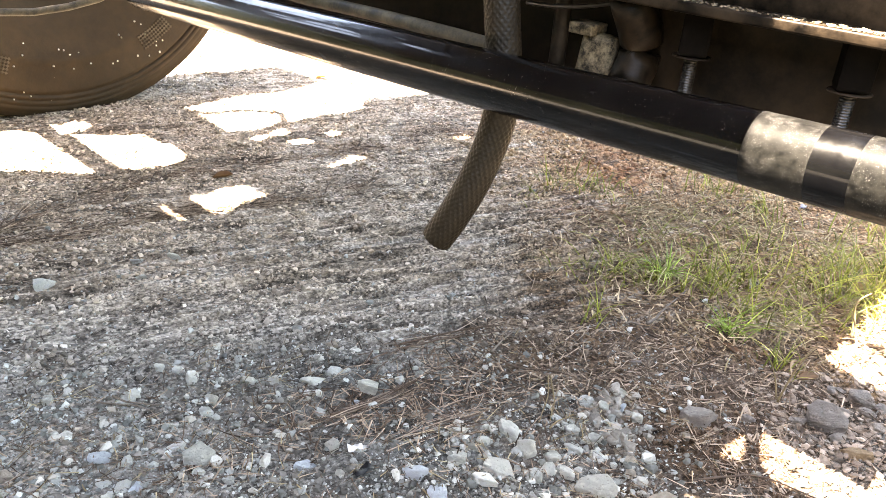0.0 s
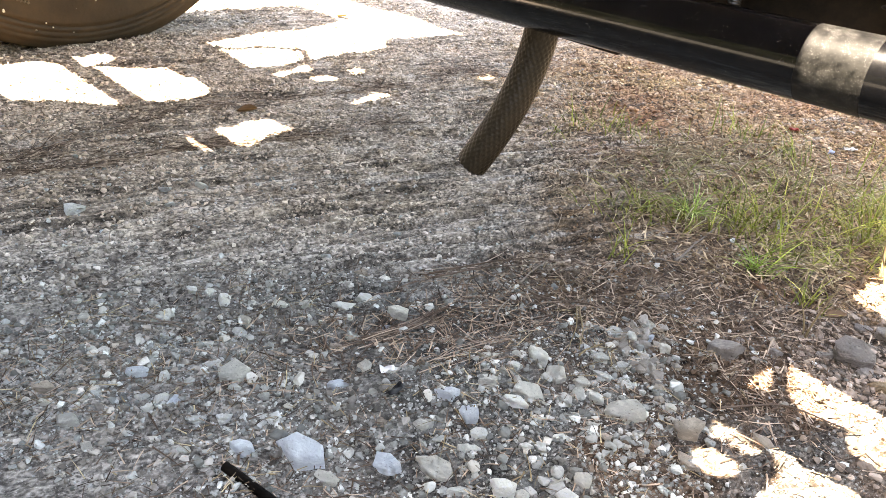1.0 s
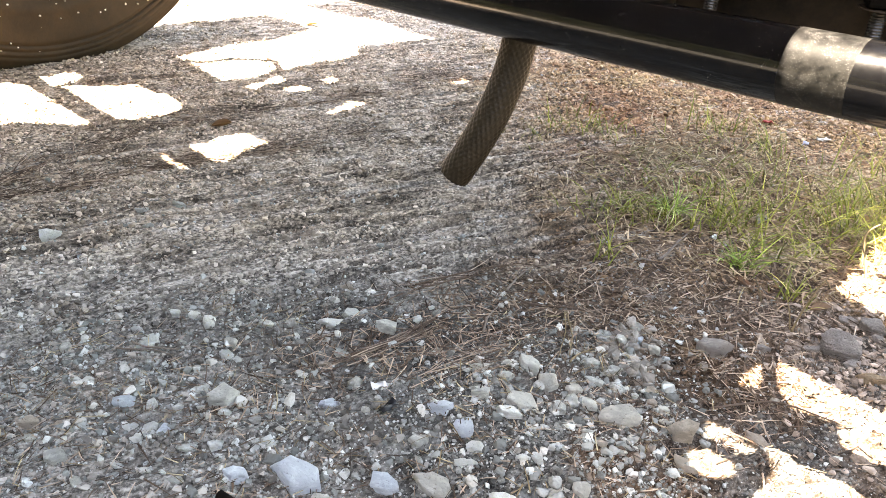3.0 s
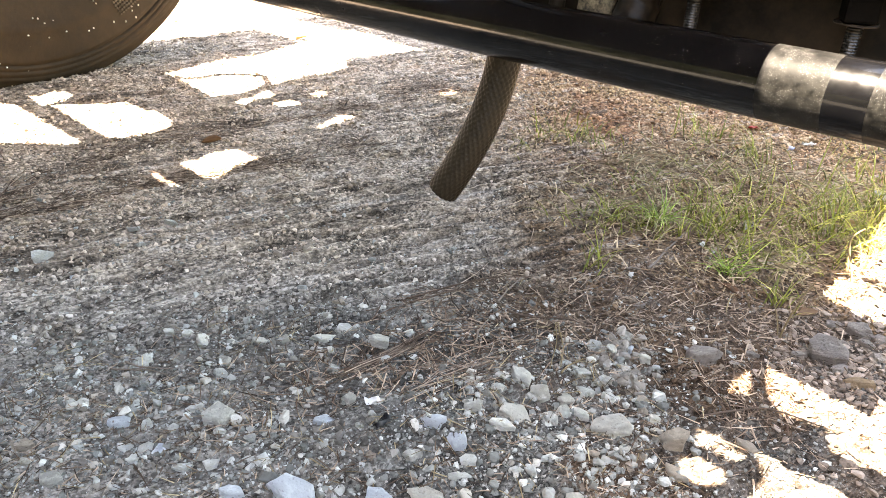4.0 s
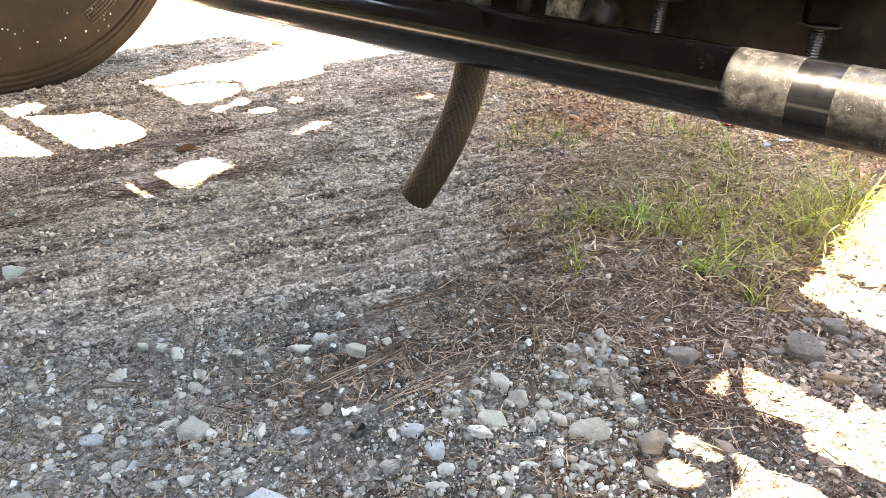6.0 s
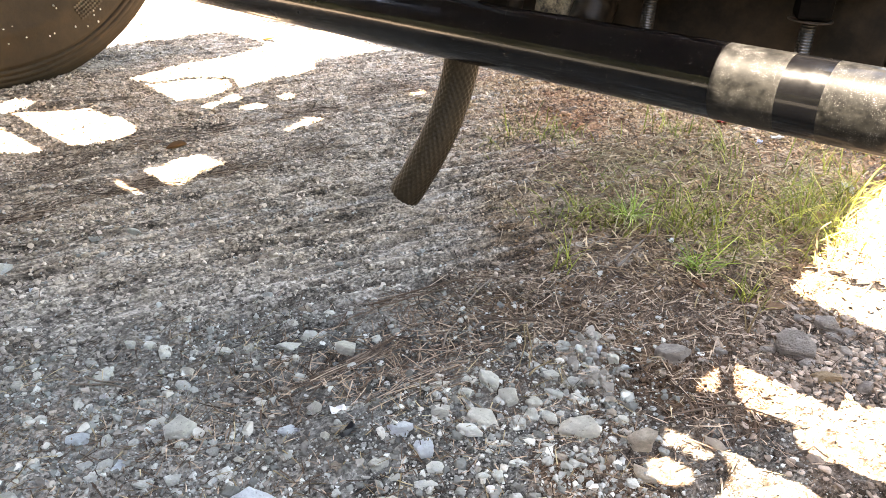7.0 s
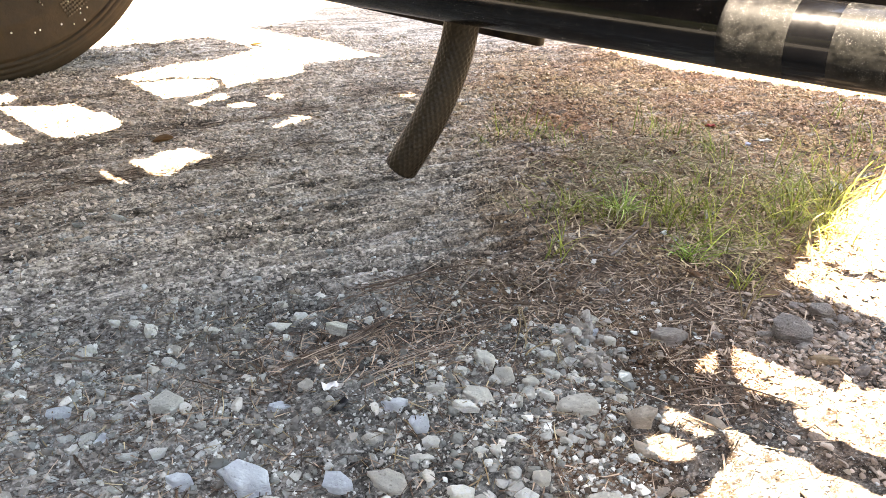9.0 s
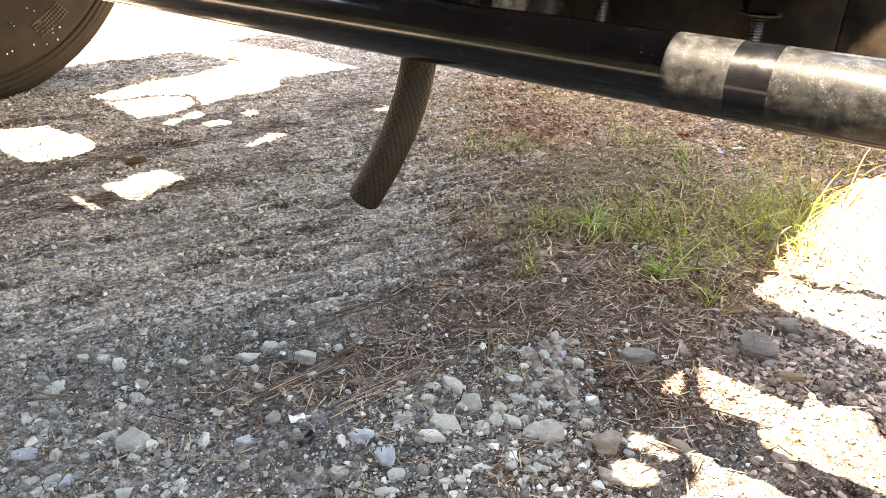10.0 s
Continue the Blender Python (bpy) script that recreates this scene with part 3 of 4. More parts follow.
def wheel():
    hub = at(-1.741, 0.12, 0.498)
    turn = Matrix(((W.x, 0, U.x, 0), (W.y, 0, U.y, 0), (0, 1, 0, 0), (0, 0, 0, 1)))
    m = Matrix.Translation(hub) @ turn
    R, h = 0.51, 0.11
    wheel_ob = new("wheel")
    wheel_ob.parent = truck
    side = [(0.23, 0.070), (0.245, 0.086), (0.28, 0.098), (0.315, 0.104), (0.34, 0.108), (0.36, 0.1125), (0.372, 0.1150), (0.376, 0.1135), (0.40, 0.1145), (0.43, 0.1125)]
    r = 0.436
    while r < 0.494:                       # rings moulded into the shoulder
        f = (r - 0.43) / 0.07
        o = 0.1125 - 0.020 * f * f
        side += [(r, o), (r + 0.008, o - 0.001), (r + 0.0095, o - 0.0045), (r + 0.0125, o - 0.005)]
        r += 0.014
    side += [(0.498, 0.088), (0.506, 0.078), (R, 0.062)]
    for g in (0.045, 0.0):
        side += [(R, g + 0.009), (R - 0.012, g + 0.007), (R - 0.012, g - 0.007), (R, g - 0.009)]
    side = [p for p in side if p[1] > 0.0]
    prof = side + [(a, -b) for a, b in reversed(side)]
    bm = bmesh.new()
    lathe(bm, prof, m, 160)
    bmesh.ops.recalc_face_normals(bm, faces=bm.faces)
    tyre = part("tyre", bm, TYRE, wheel_ob, "dust-brown black rubber truck tyre")
    # knurled panels on the sidewall
    for c in range(6):
        bm = bmesh.new()
        for i in range(12):
            for k in range(5):
                q = c * math.pi / 3 + radians(-62 + 1.1 * i)
                r = 0.372 + 0.0080 * k
                p = m @ Vector((r * math.cos(q), r * math.sin(q), 0.1143))
                box(bm, p, (0.0052, 0.0052, 0.004), turn @ pose(0, 0, 0, 0, 0, math.degrees(q) + 45), 0)
        part("knurled_panel", bm, KNURL, tyre, "dusty knurled panel", smooth=False)
    bm = bmesh.new()
    random.seed(4)
    for i in range(90):
        q, r = random.uniform(math.pi, 2 * math.pi), random.uniform(0.33, 0.47)
        p = m @ Vector((r * math.cos(q), r * math.sin(q), 0.1130 - 0.018 * smooth(r, 0.43, 0.5)))
        bmesh.ops.create_icosphere(bm, subdivisions=1, radius=random.uniform(0.0016, 0.0032), matrix=Matrix.Translation(p) @ Matrix.Diagonal((1, 1, random.uniform(0.6, 1.4), 1)))
    tagged(part("mud_specks", bm, STONE["w"], tyre, "pale specks of dried mud"), kind="stuff")
    bm = bmesh.new()
    lathe(bm, [(0.05, 0.03), (0.13, 0.03), (0.15, 0.05), (0.20, 0.05), (0.215, 0.065), (0.236, 0.078), (0.238, 0.07), (0.21, 0.0), (0.21, -0.07), (0.05, -0.05), (0.05, 0.03)], m, 64)
    bmesh.ops.recalc_face_normals(bm, faces=bm.faces)
    part("rim", bm, FRAME, wheel_ob)


wheel()

# ---- stones ----
def hull(rnd, n, power=0.75):
    """A broken angular block: the hull of random points in an uneven box."""
    bm = bmesh.new()
    for _ in range(n):
        v = Vector((rnd.gauss(0, 1), rnd.gauss(0, 1), rnd.gauss(0, 1))).normalized()
        v = Vector([math.copysign(abs(c) ** power, c) for c in v])
        bm.verts.new(v * rnd.uniform(0.40, 0.55))
    bmesh.ops.convex_hull(bm, input=bm.verts[:])
    loose = [v for v in bm.verts if not v.link_faces]
    bmesh.ops.delete(bm, geom=loose, context="VERTS")
    return bm


def fit_unit(bm):
    lo = [min(v.co[i] for v in bm.verts) for i in range(3)]
    hi = [max(v.co[i] for v in bm.verts) for i in range(3)]
    for v in bm.verts:
        v.co = Vector([(v.co[i] - (lo[i] + hi[i]) / 2) / (hi[i] - lo[i]) for i in range(3)])
    return bm


def rock_mesh(seed):
    """A broken block: an uneven slab with a split, tilted top, chipped edges and a rough skin."""
    rnd = random.Random(seed)
    bm = bmesh.new()
    n = rnd.choice((5, 5, 6, 7))
    turn, tilt, lean = rnd.uniform(0, 6.28), rnd.uniform(0.05, 0.26), rnd.uniform(0, 6.28)
    slip = Vector((rnd.uniform(-0.10, 0.10), rnd.uniform(-0.10, 0.10), 0))
    angles = [turn + 2 * math.pi * (i + rnd.uniform(-0.28, 0.28)) / n for i in range(n)]
    reach = [rnd.uniform(0.36, 0.58) for _ in angles]
    rings = []
    for z, grow in ((-0.5, 0.94), (rnd.uniform(0.0, 0.22), 1.0), (0.42, 0.80)):
        ring = []
        for q, r in zip(angles, reach):
            g = grow * rnd.uniform(0.84, 1.10)
            p = Vector((math.cos(q) * r * g, math.sin(q) * r * g, z))
            if z > 0.3:
                p += slip + Vector((0, 0, tilt * math.cos(q - lean) * 2 * r))
            ring.append(bm.verts.new(p))
        rings.append(ring)
    for a, b in zip(rings, rings[1:]):
        for i in range(n):
            bm.faces.new((a[i], a[(i + 1) % n], b[(i + 1) % n], b[i]))
    bm.faces.new(rings[0][::-1])
    bm.faces.new(rings[-1])
    bmesh.ops.bevel(bm, geom=bm.edges[:], offset=0.016, segments=1, affect="EDGES", profile=0.6)
    bmesh.ops.triangulate(bm, faces=bm.faces[:])
    for limit in (0.22, 0.12):
        long = [e for e in bm.edges if e.calc_length() > limit]
        bmesh.ops.subdivide_edges(bm, edges=long, cuts=1, use_grid_fill=True)
        bmesh.ops.triangulate(bm, faces=bm.faces[:])
    off = Vector((seed * 3.1, 0, 0))
    for v in bm.verts:
        v.co *= 1 + 0.04 * noise.noise(v.co * 3 + off) + 0.035 * noise.noise(v.co * 8 + off) + 0.03 * noise.noise(v.co * 18 + off)
    return fit_unit(bm)


TINT = {"w": "white", "g": "grey", "b": "bluish-white", "c": "cream", "t": "tan", "p": "taupe-brown", "o": "orange-tan"}
SHAPES = {}


def stone(x, y, wide, deep, tint):
    """A stone lying at x, y, half sunk in the dirt."""
    i = (int(x * 7919) ^ int(y * 104729)) % 14
    if (i, tint) not in SHAPES:
        bm = rock_mesh(i + 1)
        me = bpy.data.meshes.new("stone")
        bm.to_mesh(me)
        bm.free()
        me.materials.append(STONE[tint])
        SHAPES[i, tint] = me
    ob = new("stone", SHAPES[i, tint])
    rnd = random.Random(int(x * 1e4) * 31 + int(y * 1e4))
    tall = ((0.36 if wide > 0.04 else 0.44) + 0.18 * rnd.random()) * min(wide, deep)
    ob.matrix_basis = pose(x, y, relief(x, y) + tall * 0.26, rnd.uniform(-10, 10), rnd.uniform(-10, 10), rnd.uniform(-25, 25) + rnd.choice((0, 180))) @ Matrix.Diagonal((wide * 1.02, deep * 0.98, tall, 1))
    size = "large" if wide > 0.05 else "small" if wide < 0.024 else "fist-sized" if wide > 0.04 else "broken"
    tagged(ob, size + " " + TINT[tint] + " limestone lying half sunk in dirt", "stone", "stones on the ground")


stone(-0.168, 0.822, 0.018, 0.013, 'w')
stone(-0.143, 0.824, 0.014, 0.015, 'w')
stone(-0.119, 0.813, 0.018, 0.026, 'w')
stone(-0.053, 0.830, 0.023, 0.020, 'g')
stone(-0.025, 0.844, 0.015, 0.018, 'g')
stone(0.025, 0.848, 0.032, 0.016, 'w')
stone(0.042, 0.885, 0.025, 0.024, 'w')
stone(0.095, 0.857, 0.031, 0.023, 'g')
stone(0.128, 0.882, 0.013, 0.016, 'w')
stone(0.049, 0.938, 0.009, 0.018, 'w')
stone(0.103, 0.984, 0.011, 0.014, 'w')
stone(0.018, 0.943, 0.019, 0.012, 't')
stone(0.079, 0.939, 0.011, 0.010, 'w')
stone(0.138, 0.924, 0.010, 0.008, 'w')
stone(0.186, 0.924, 0.009, 0.006, 'w')
stone(-0.069, 1.073, 0.019, 0.024, 't')
stone(-0.437, 0.957, 0.031, 0.031, 'w')
stone(-0.364, 0.925, 0.014, 0.011, 'b')
stone(-0.308, 1.106, 0.025, 0.014, 'g')
stone(-0.360, 1.078, 0.021, 0.014, 'g')
stone(-0.320, 1.031, 0.017, 0.013, 'g')
stone(-0.075, 0.778, 0.020, 0.014, 'c')
stone(-0.071, 0.757, 0.018, 0.015, 'w')
stone(-0.104, 0.773, 0.007, 0.007, 'w')
stone(-0.135, 0.771, 0.014, 0.011, 'g')
stone(-0.202, 0.787, 0.014, 0.013, 'g')
stone(-0.317, 0.759, 0.017, 0.008, 'b')
stone(-0.282, 0.751, 0.011, 0.008, 'w')
stone(-0.255, 0.726, 0.016, 0.017, 'g')
stone(-0.168, 0.756, 0.026, 0.029, 'w')
stone(-0.151, 0.730, 0.014, 0.015, 'w')
stone(-0.027, 0.755, 0.008, 0.008, 'w')
stone(-0.016, 0.761, 0.008, 0.008, 'w')
stone(-0.043, 0.768, 0.018, 0.008, 't')
stone(-0.208, 0.674, 0.010, 0.008, 'g')
stone(-0.159, 0.664, 0.007, 0.008, 'w')
stone(-0.139, 0.653, 0.023, 0.017, 'b')
stone(-0.113, 0.661, 0.014, 0.015, 'w')
stone(-0.085, 0.665, 0.012, 0.011, 'w')
stone(-0.091, 0.654, 0.009, 0.011, 't')
stone(-0.074, 0.695, 0.020, 0.013, 'w')
stone(-0.045, 0.688, 0.037, 0.032, 'g')
stone(-0.031, 0.664, 0.014, 0.012, 'w')
stone(-0.054, 0.728, 0.009, 0.011, 'w')
stone(-0.064, 0.722, 0.011, 0.007, 'c')
stone(-0.095, 0.726, 0.016, 0.010, 'c')
stone(-0.115, 0.627, 0.012, 0.009, 'w')
stone(-0.095, 0.626, 0.015, 0.019, 'w')
stone(-0.099, 0.607, 0.014, 0.010, 'w')
stone(-0.048, 0.612, 0.021, 0.011, 'w')
stone(-0.174, 0.628, 0.007, 0.009, 'w')
stone(-0.219, 0.606, 0.028, 0.018, 't')
stone(-0.201, 0.583, 0.017, 0.009, 'c')
stone(-0.182, 0.609, 0.013, 0.009, 't')
stone(-0.206, 0.706, 0.009, 0.007, 'w')
stone(-0.148, 0.706, 0.011, 0.009, 'c')
stone(-0.011, 0.608, 0.011, 0.012, 'w')
stone(0.034, 0.631, 0.009, 0.009, 'w')
stone(0.037, 0.639, 0.006, 0.005, 'w')
stone(0.015, 0.674, 0.006, 0.007, 'g')
stone(-0.063, 0.672, 0.010, 0.006, 'g')
stone(0.087, 0.746, 0.017, 0.020, 'c')
stone(0.111, 0.703, 0.010, 0.009, 'c')
stone(0.133, 0.667, 0.012, 0.014, 't')
stone(0.175, 0.673, 0.022, 0.017, 'g')
stone(0.070, 0.710, 0.028, 0.018, 'b')
stone(0.186, 0.725, 0.029, 0.020, 'b')
stone(0.218, 0.700, 0.023, 0.029, 'b')
stone(0.226, 0.762, 0.022, 0.019, 'g')
stone(0.218, 0.787, 0.009, 0.011, 'w')
stone(0.219, 0.802, 0.023, 0.010, 'c')
stone(0.193, 0.773, 0.007, 0.010, 'w')
stone(0.207, 0.737, 0.008, 0.006, 'w')
stone(0.272, 0.762, 0.034, 0.043, 'c')
stone(0.275, 0.822, 0.031, 0.024, 'g')
stone(0.299, 0.802, 0.024, 0.027, 'c')
stone(0.251, 0.796, 0.019, 0.013, 'g')
stone(0.252, 0.819, 0.016, 0.011, 'g')
stone(0.262, 0.734, 0.030, 0.017, 'w')
stone(0.314, 0.761, 0.014, 0.021, 'g')
stone(0.293, 0.775, 0.008, 0.015, 'g')
stone(0.289, 0.726, 0.015, 0.009, 'c')
stone(0.304, 0.727, 0.008, 0.007, 'w')
stone(0.316, 0.696, 0.021, 0.012, 'w')
stone(0.296, 0.676, 0.012, 0.017, 'w')
stone(0.282, 0.670, 0.016, 0.009, 'w')
stone(0.233, 0.675, 0.018, 0.015, 'w')
stone(0.232, 0.651, 0.017, 0.010, 'w')
stone(0.201, 0.675, 0.006, 0.007, 'w')
stone(0.163, 0.828, 0.017, 0.010, 'c')
stone(0.042, 0.777, 0.019, 0.013, 't')
stone(0.054, 0.803, 0.026, 0.015, 'g')
stone(0.020, 0.770, 0.010, 0.010, 'g')
stone(-0.006, 0.785, 0.008, 0.007, 'w')
stone(0.194, 0.657, 0.007, 0.008, 'w')
stone(0.025, 0.831, 0.021, 0.012, 'w')
stone(0.041, 0.826, 0.010, 0.010, 'w')
stone(0.083, 0.835, 0.014, 0.009, 'b')
stone(-0.008, 0.815, 0.010, 0.010, 'w')
stone(0.012, 0.809, 0.010, 0.008, 'g')
stone(0.361, 0.917, 0.018, 0.025, 'g')
stone(0.328, 0.875, 0.019, 0.015, 'w')
stone(0.347, 0.849, 0.021, 0.017, 'g')
stone(0.372, 0.846, 0.028, 0.018, 'g')
stone(0.379, 0.824, 0.019, 0.016, 'g')
stone(0.329, 0.802, 0.019, 0.025, 'c')
stone(0.326, 0.776, 0.018, 0.018, 'g')
stone(0.346, 0.778, 0.024, 0.015, 'g')
stone(0.331, 0.743, 0.018, 0.011, 'c')
stone(0.346, 0.731, 0.016, 0.010, 'g')
stone(0.381, 0.763, 0.043, 0.033, 'c')
stone(0.395, 0.733, 0.015, 0.017, 'c')
stone(0.412, 0.726, 0.010, 0.009, 't')
stone(0.381, 0.708, 0.012, 0.009, 'c')
stone(0.361, 0.715, 0.011, 0.012, 't')
stone(0.382, 0.903, 0.015, 0.016, 'g')
stone(0.403, 0.943, 0.018, 0.018, 'c')
stone(0.400, 0.916, 0.020, 0.016, 'b')
stone(0.393, 0.883, 0.016, 0.011, 'g')
stone(0.424, 0.901, 0.017, 0.017, 'c')
stone(0.408, 0.862, 0.012, 0.014, 'g')
stone(0.394, 0.860, 0.014, 0.013, 'g')
stone(0.405, 0.841, 0.021, 0.013, 't')
stone(0.383, 0.811, 0.018, 0.010, 'g')
stone(0.398, 0.809, 0.009, 0.010, 'w')
stone(0.417, 0.821, 0.014, 0.015, 't')
stone(0.416, 0.798, 0.012, 0.014, 't')
stone(0.437, 0.833, 0.018, 0.027, 'g')
stone(0.428, 0.789, 0.013, 0.013, 'c')
stone(0.430, 0.774, 0.015, 0.009, 'c')
stone(0.446, 0.759, 0.030, 0.035, 't')
stone(0.415, 0.941, 0.017, 0.009, 't')
stone(0.422, 0.966, 0.008, 0.014, 't')
stone(0.422, 0.935, 0.011, 0.009, 'c')
stone(0.500, 0.927, 0.045, 0.033, 'p')
stone(0.482, 0.893, 0.013, 0.012, 't')
stone(0.520, 0.959, 0.011, 0.012, 'p')
stone(0.562, 0.949, 0.019, 0.020, 'p')
stone(0.536, 0.925, 0.015, 0.012, 'p')
stone(0.528, 0.774, 0.027, 0.021, 't')
stone(0.556, 0.837, 0.011, 0.011, 't')
stone(0.657, 0.970, 0.050, 0.049, 'p')
stone(0.716, 1.032, 0.033, 0.038, 'p')
stone(0.682, 0.913, 0.035, 0.026, 'o')
stone(0.664, 0.936, 0.021, 0.017, 'p')
stone(0.636, 0.994, 0.016, 0.017, 'p')
stone(0.742, 1.026, 0.021, 0.021, 'p')
stone(0.722, 0.971, 0.023, 0.020, 'p')
stone(0.616, 0.932, 0.014, 0.012, 'p')
stone(0.688, 1.000, 0.017, 0.016, 'p')
stone(0.364, 0.872, 0.009, 0.009, 'c')
stone(0.351, 0.823, 0.023, 0.010, 'g')
stone(0.423, 1.027, 0.018, 0.011, 'p')
stone(0.397, 0.706, 0.012, 0.008, 't')
stone(0.469, 0.988, 0.014, 0.012, 'p')
stone(0.439, 0.871, 0.010, 0.009, 't')
stone(0.073, 0.598, 0.054, 0.037, 'b')
stone(0.155, 0.609, 0.034, 0.022, 'b')
stone(0.200, 0.620, 0.041, 0.027, 'c')
stone(0.016, 0.585, 0.026, 0.019, 'b')
stone(0.017, 0.569, 0.022, 0.009, 'w')
stone(-0.077, 0.625, 0.015, 0.019, 'b')
stone(0.270, 0.607, 0.023, 0.021, 'w')
stone(0.288, 0.609, 0.014, 0.016, 'c')
stone(0.328, 0.615, 0.022, 0.018, 'w')
stone(0.341, 0.637, 0.017, 0.017, 'c')
stone(0.319, 0.640, 0.025, 0.015, 'w')
stone(0.223, 0.648, 0.014, 0.012, 'w')
stone(0.231, 0.599, 0.030, 0.013, 'g')
stone(0.106, 0.576, 0.024, 0.013, 'c')
stone(0.399, 0.625, 0.031, 0.025, 'c')
stone(0.391, 0.673, 0.013, 0.010, 't')
stone(0.455, 0.657, 0.018, 0.014, 't')
stone(-0.126, 0.546, 0.014, 0.011, 'c')
stone(-0.099, 0.613, 0.013, 0.012, 'w')
stone(-0.121, 0.626, 0.014, 0.009, 'w')
stone(-0.072, 0.575, 0.018, 0.010, 'c')
stone(-0.036, 0.568, 0.015, 0.009, 'g')
stone(-0.130, 0.608, 0.010, 0.007, 'w')
stone(-0.170, 0.588, 0.013, 0.009, 'w')
stone(0.118, 0.746, 0.023, 0.014, 'w')
stone(-0.023, 0.622, 0.016, 0.015, 'w')
stone(0.003, 0.665, 0.013, 0.011, 'g')
stone(0.458, 1.027, 0.017, 0.009, 'g')
stone(0.622, 0.958, 0.020, 0.015, 'p')
stone(0.690, 1.049, 0.024, 0.016, 'p')
stone(0.726, 0.911, 0.025, 0.019, 'p')
stone(0.715, 1.002, 0.020, 0.017, 'p')
stone(0.445, 0.707, 0.028, 0.019, 't')
stone(-0.162, 0.568, 0.025, 0.019, 'g')
stone(0.472, 0.656, 0.016, 0.014, 't')
stone(0.416, 0.655, 0.015, 0.009, 'w')
stone(-0.052, 0.572, 0.009, 0.005, 'w')
stone(-0.013, 0.574, 0.013, 0.007, 'w')
stone(0.132, 0.581, 0.015, 0.006, 'w')
stone(0.196, 0.592, 0.018, 0.007, 'g')
stone(0.360, 0.676, 0.013, 0.007, 'g')


def scatter(name, material, count, seed, place, sizes, label, flat=0.6, detail=1, skew=2.2):
    """Many small stones in one mesh."""
    rnd = random.Random(seed)
    base = []
    for i in range(10):
        bm = fit_unit(hull(random.Random(seed * 10 + i), 9 + 3 * detail, 0.85))
        if detail > 1:
            bmesh.ops.bevel(bm, geom=bm.edges[:], offset=0.04, segments=1, affect="EDGES")
            bmesh.ops.triangulate(bm, faces=bm.faces[:])
        bm.verts.index_update()
        base.append(([v.co.copy() for v in bm.verts], [tuple(v.index for v in f.verts) for f in bm.faces]))
        bm.free()
    verts, faces = [], []
    made = 0
    while made < count:
        p = place(rnd)
        if p is None:
            continue
        x, y = p
        s = sizes[0] * (sizes[1] / sizes[0]) ** (rnd.random() ** skew)
        m = pose(x, y, relief(x, y) + s * flat * 0.26, rnd.uniform(-25, 25), rnd.uniform(-25, 25), rnd.uniform(0, 360)) @ Matrix.Diagonal((s * rnd.uniform(0.8, 1.4), s, s * flat * rnd.uniform(0.7, 1.2), 1))
        vs, fs = base[rnd.randrange(10)]
        k = len(verts)
        verts += [m @ v for v in vs]
        faces += [tuple(k + i for i in f) for f in fs]
        made += 1
    return tagged(from_arrays(name, verts, faces, material, False), label, "gravel", kind="stuff")


def gravel_zone(rnd):
    """Loose gravel: thick in front, thin on the rolled track."""
    x, y = rnd.uniform(-0.75, 0.62), rnd.uniform(0.50, 1.25)
    line = 0.93 + 0.42 * x + 0.05 * noise.noise((x * 5, y * 5, 2))
    k = 1 - smooth(y, line - 0.10, line + 0.06)
    k *= 0.3 + 0.7 * smooth(noise.noise((x * 7, y * 7, 8)), -0.35, 0.15)
    k *= 1 - 0.8 * smooth(x, 0.38, 0.5)
    k *= 1 - 0.75 * (1 - smooth(abs((y - 0.80) - 0.75 * (x - 0.1)), 0.03, 0.09)) * smooth(x, 0.0, 0.1)
    return (x, y) if rnd.random() < max(k, 0.05) else None


def everywhere(rnd):
    y = 0.5 + 2.1 * rnd.random() ** 1.3
    return rnd.uniform(-1.2, 1.3) * (0.45 + 0.30 * y), y


def right_bank(rnd):
    x, y = rnd.uniform(0.42, 0.98), rnd.uniform(0.62, 1.12)
    k = smooth(x, 0.54, 0.63) * (1 - 0.96 * smooth(y - 0.35 * (x - 0.6), 1.02, 1.08)) * (1 - 0.8 * smooth(0.9 - y, 0.02, 0.12))
    return (x, y) if rnd.random() < k else None


def earth_and_rib_shade(rnd):
    """Crumbs gather in the furrows between the tread ribs, and in patches."""
    x, y = everywhere(rnd)
    band, rib = tread(x, y)
    k = 0.35 + 0.65 * smooth(noise.noise((x * 6, y * 6, 14)), -0.2, 0.3)
    k *= 1 - 0.85 * band * smooth(rib, -0.3, 0.5)
    k *= 1 - 0.65 * (1 - smooth(y - 0.42 * x, 0.82, 0.96))
    return (x, y) if rnd.random() < k else None


def red_zone(rnd):
    x, y = rnd.uniform(0.05, 1.6), rnd.uniform(1.5, 2.6)
    k = 1 - smooth(math.hypot((x - 0.72) / 0.65, (y - 2.05) / 0.45), 0.5, 1.2)
    return (x, y) if rnd.random() < k else None


def heap(rnd):
    """The close heap of broken stone beside the needles, and what has rolled from it."""
    x, y = rnd.uniform(-0.1, 0.52), rnd.uniform(0.56, 0.98)
    k = smooth(x, 0.16, 0.26) * (1 - smooth(x, 0.44, 0.50)) * (1 - smooth(y - 0.35 * (x - 0.2), 0.80, 0.88))
    return (x, y) if rnd.random() < max(k, 0.10) else None


def pile(rnd):
    """A close-packed patch of pebbles where the heap meets the needles."""
    x, y = rnd.uniform(0.33, 0.47), rnd.uniform(0.80, 0.98)
    return (x, y) if rnd.random() < 1 - smooth(math.hypot((x - 0.402) / 0.042, (y - 0.895) / 0.062), 0.7, 1.25) else None


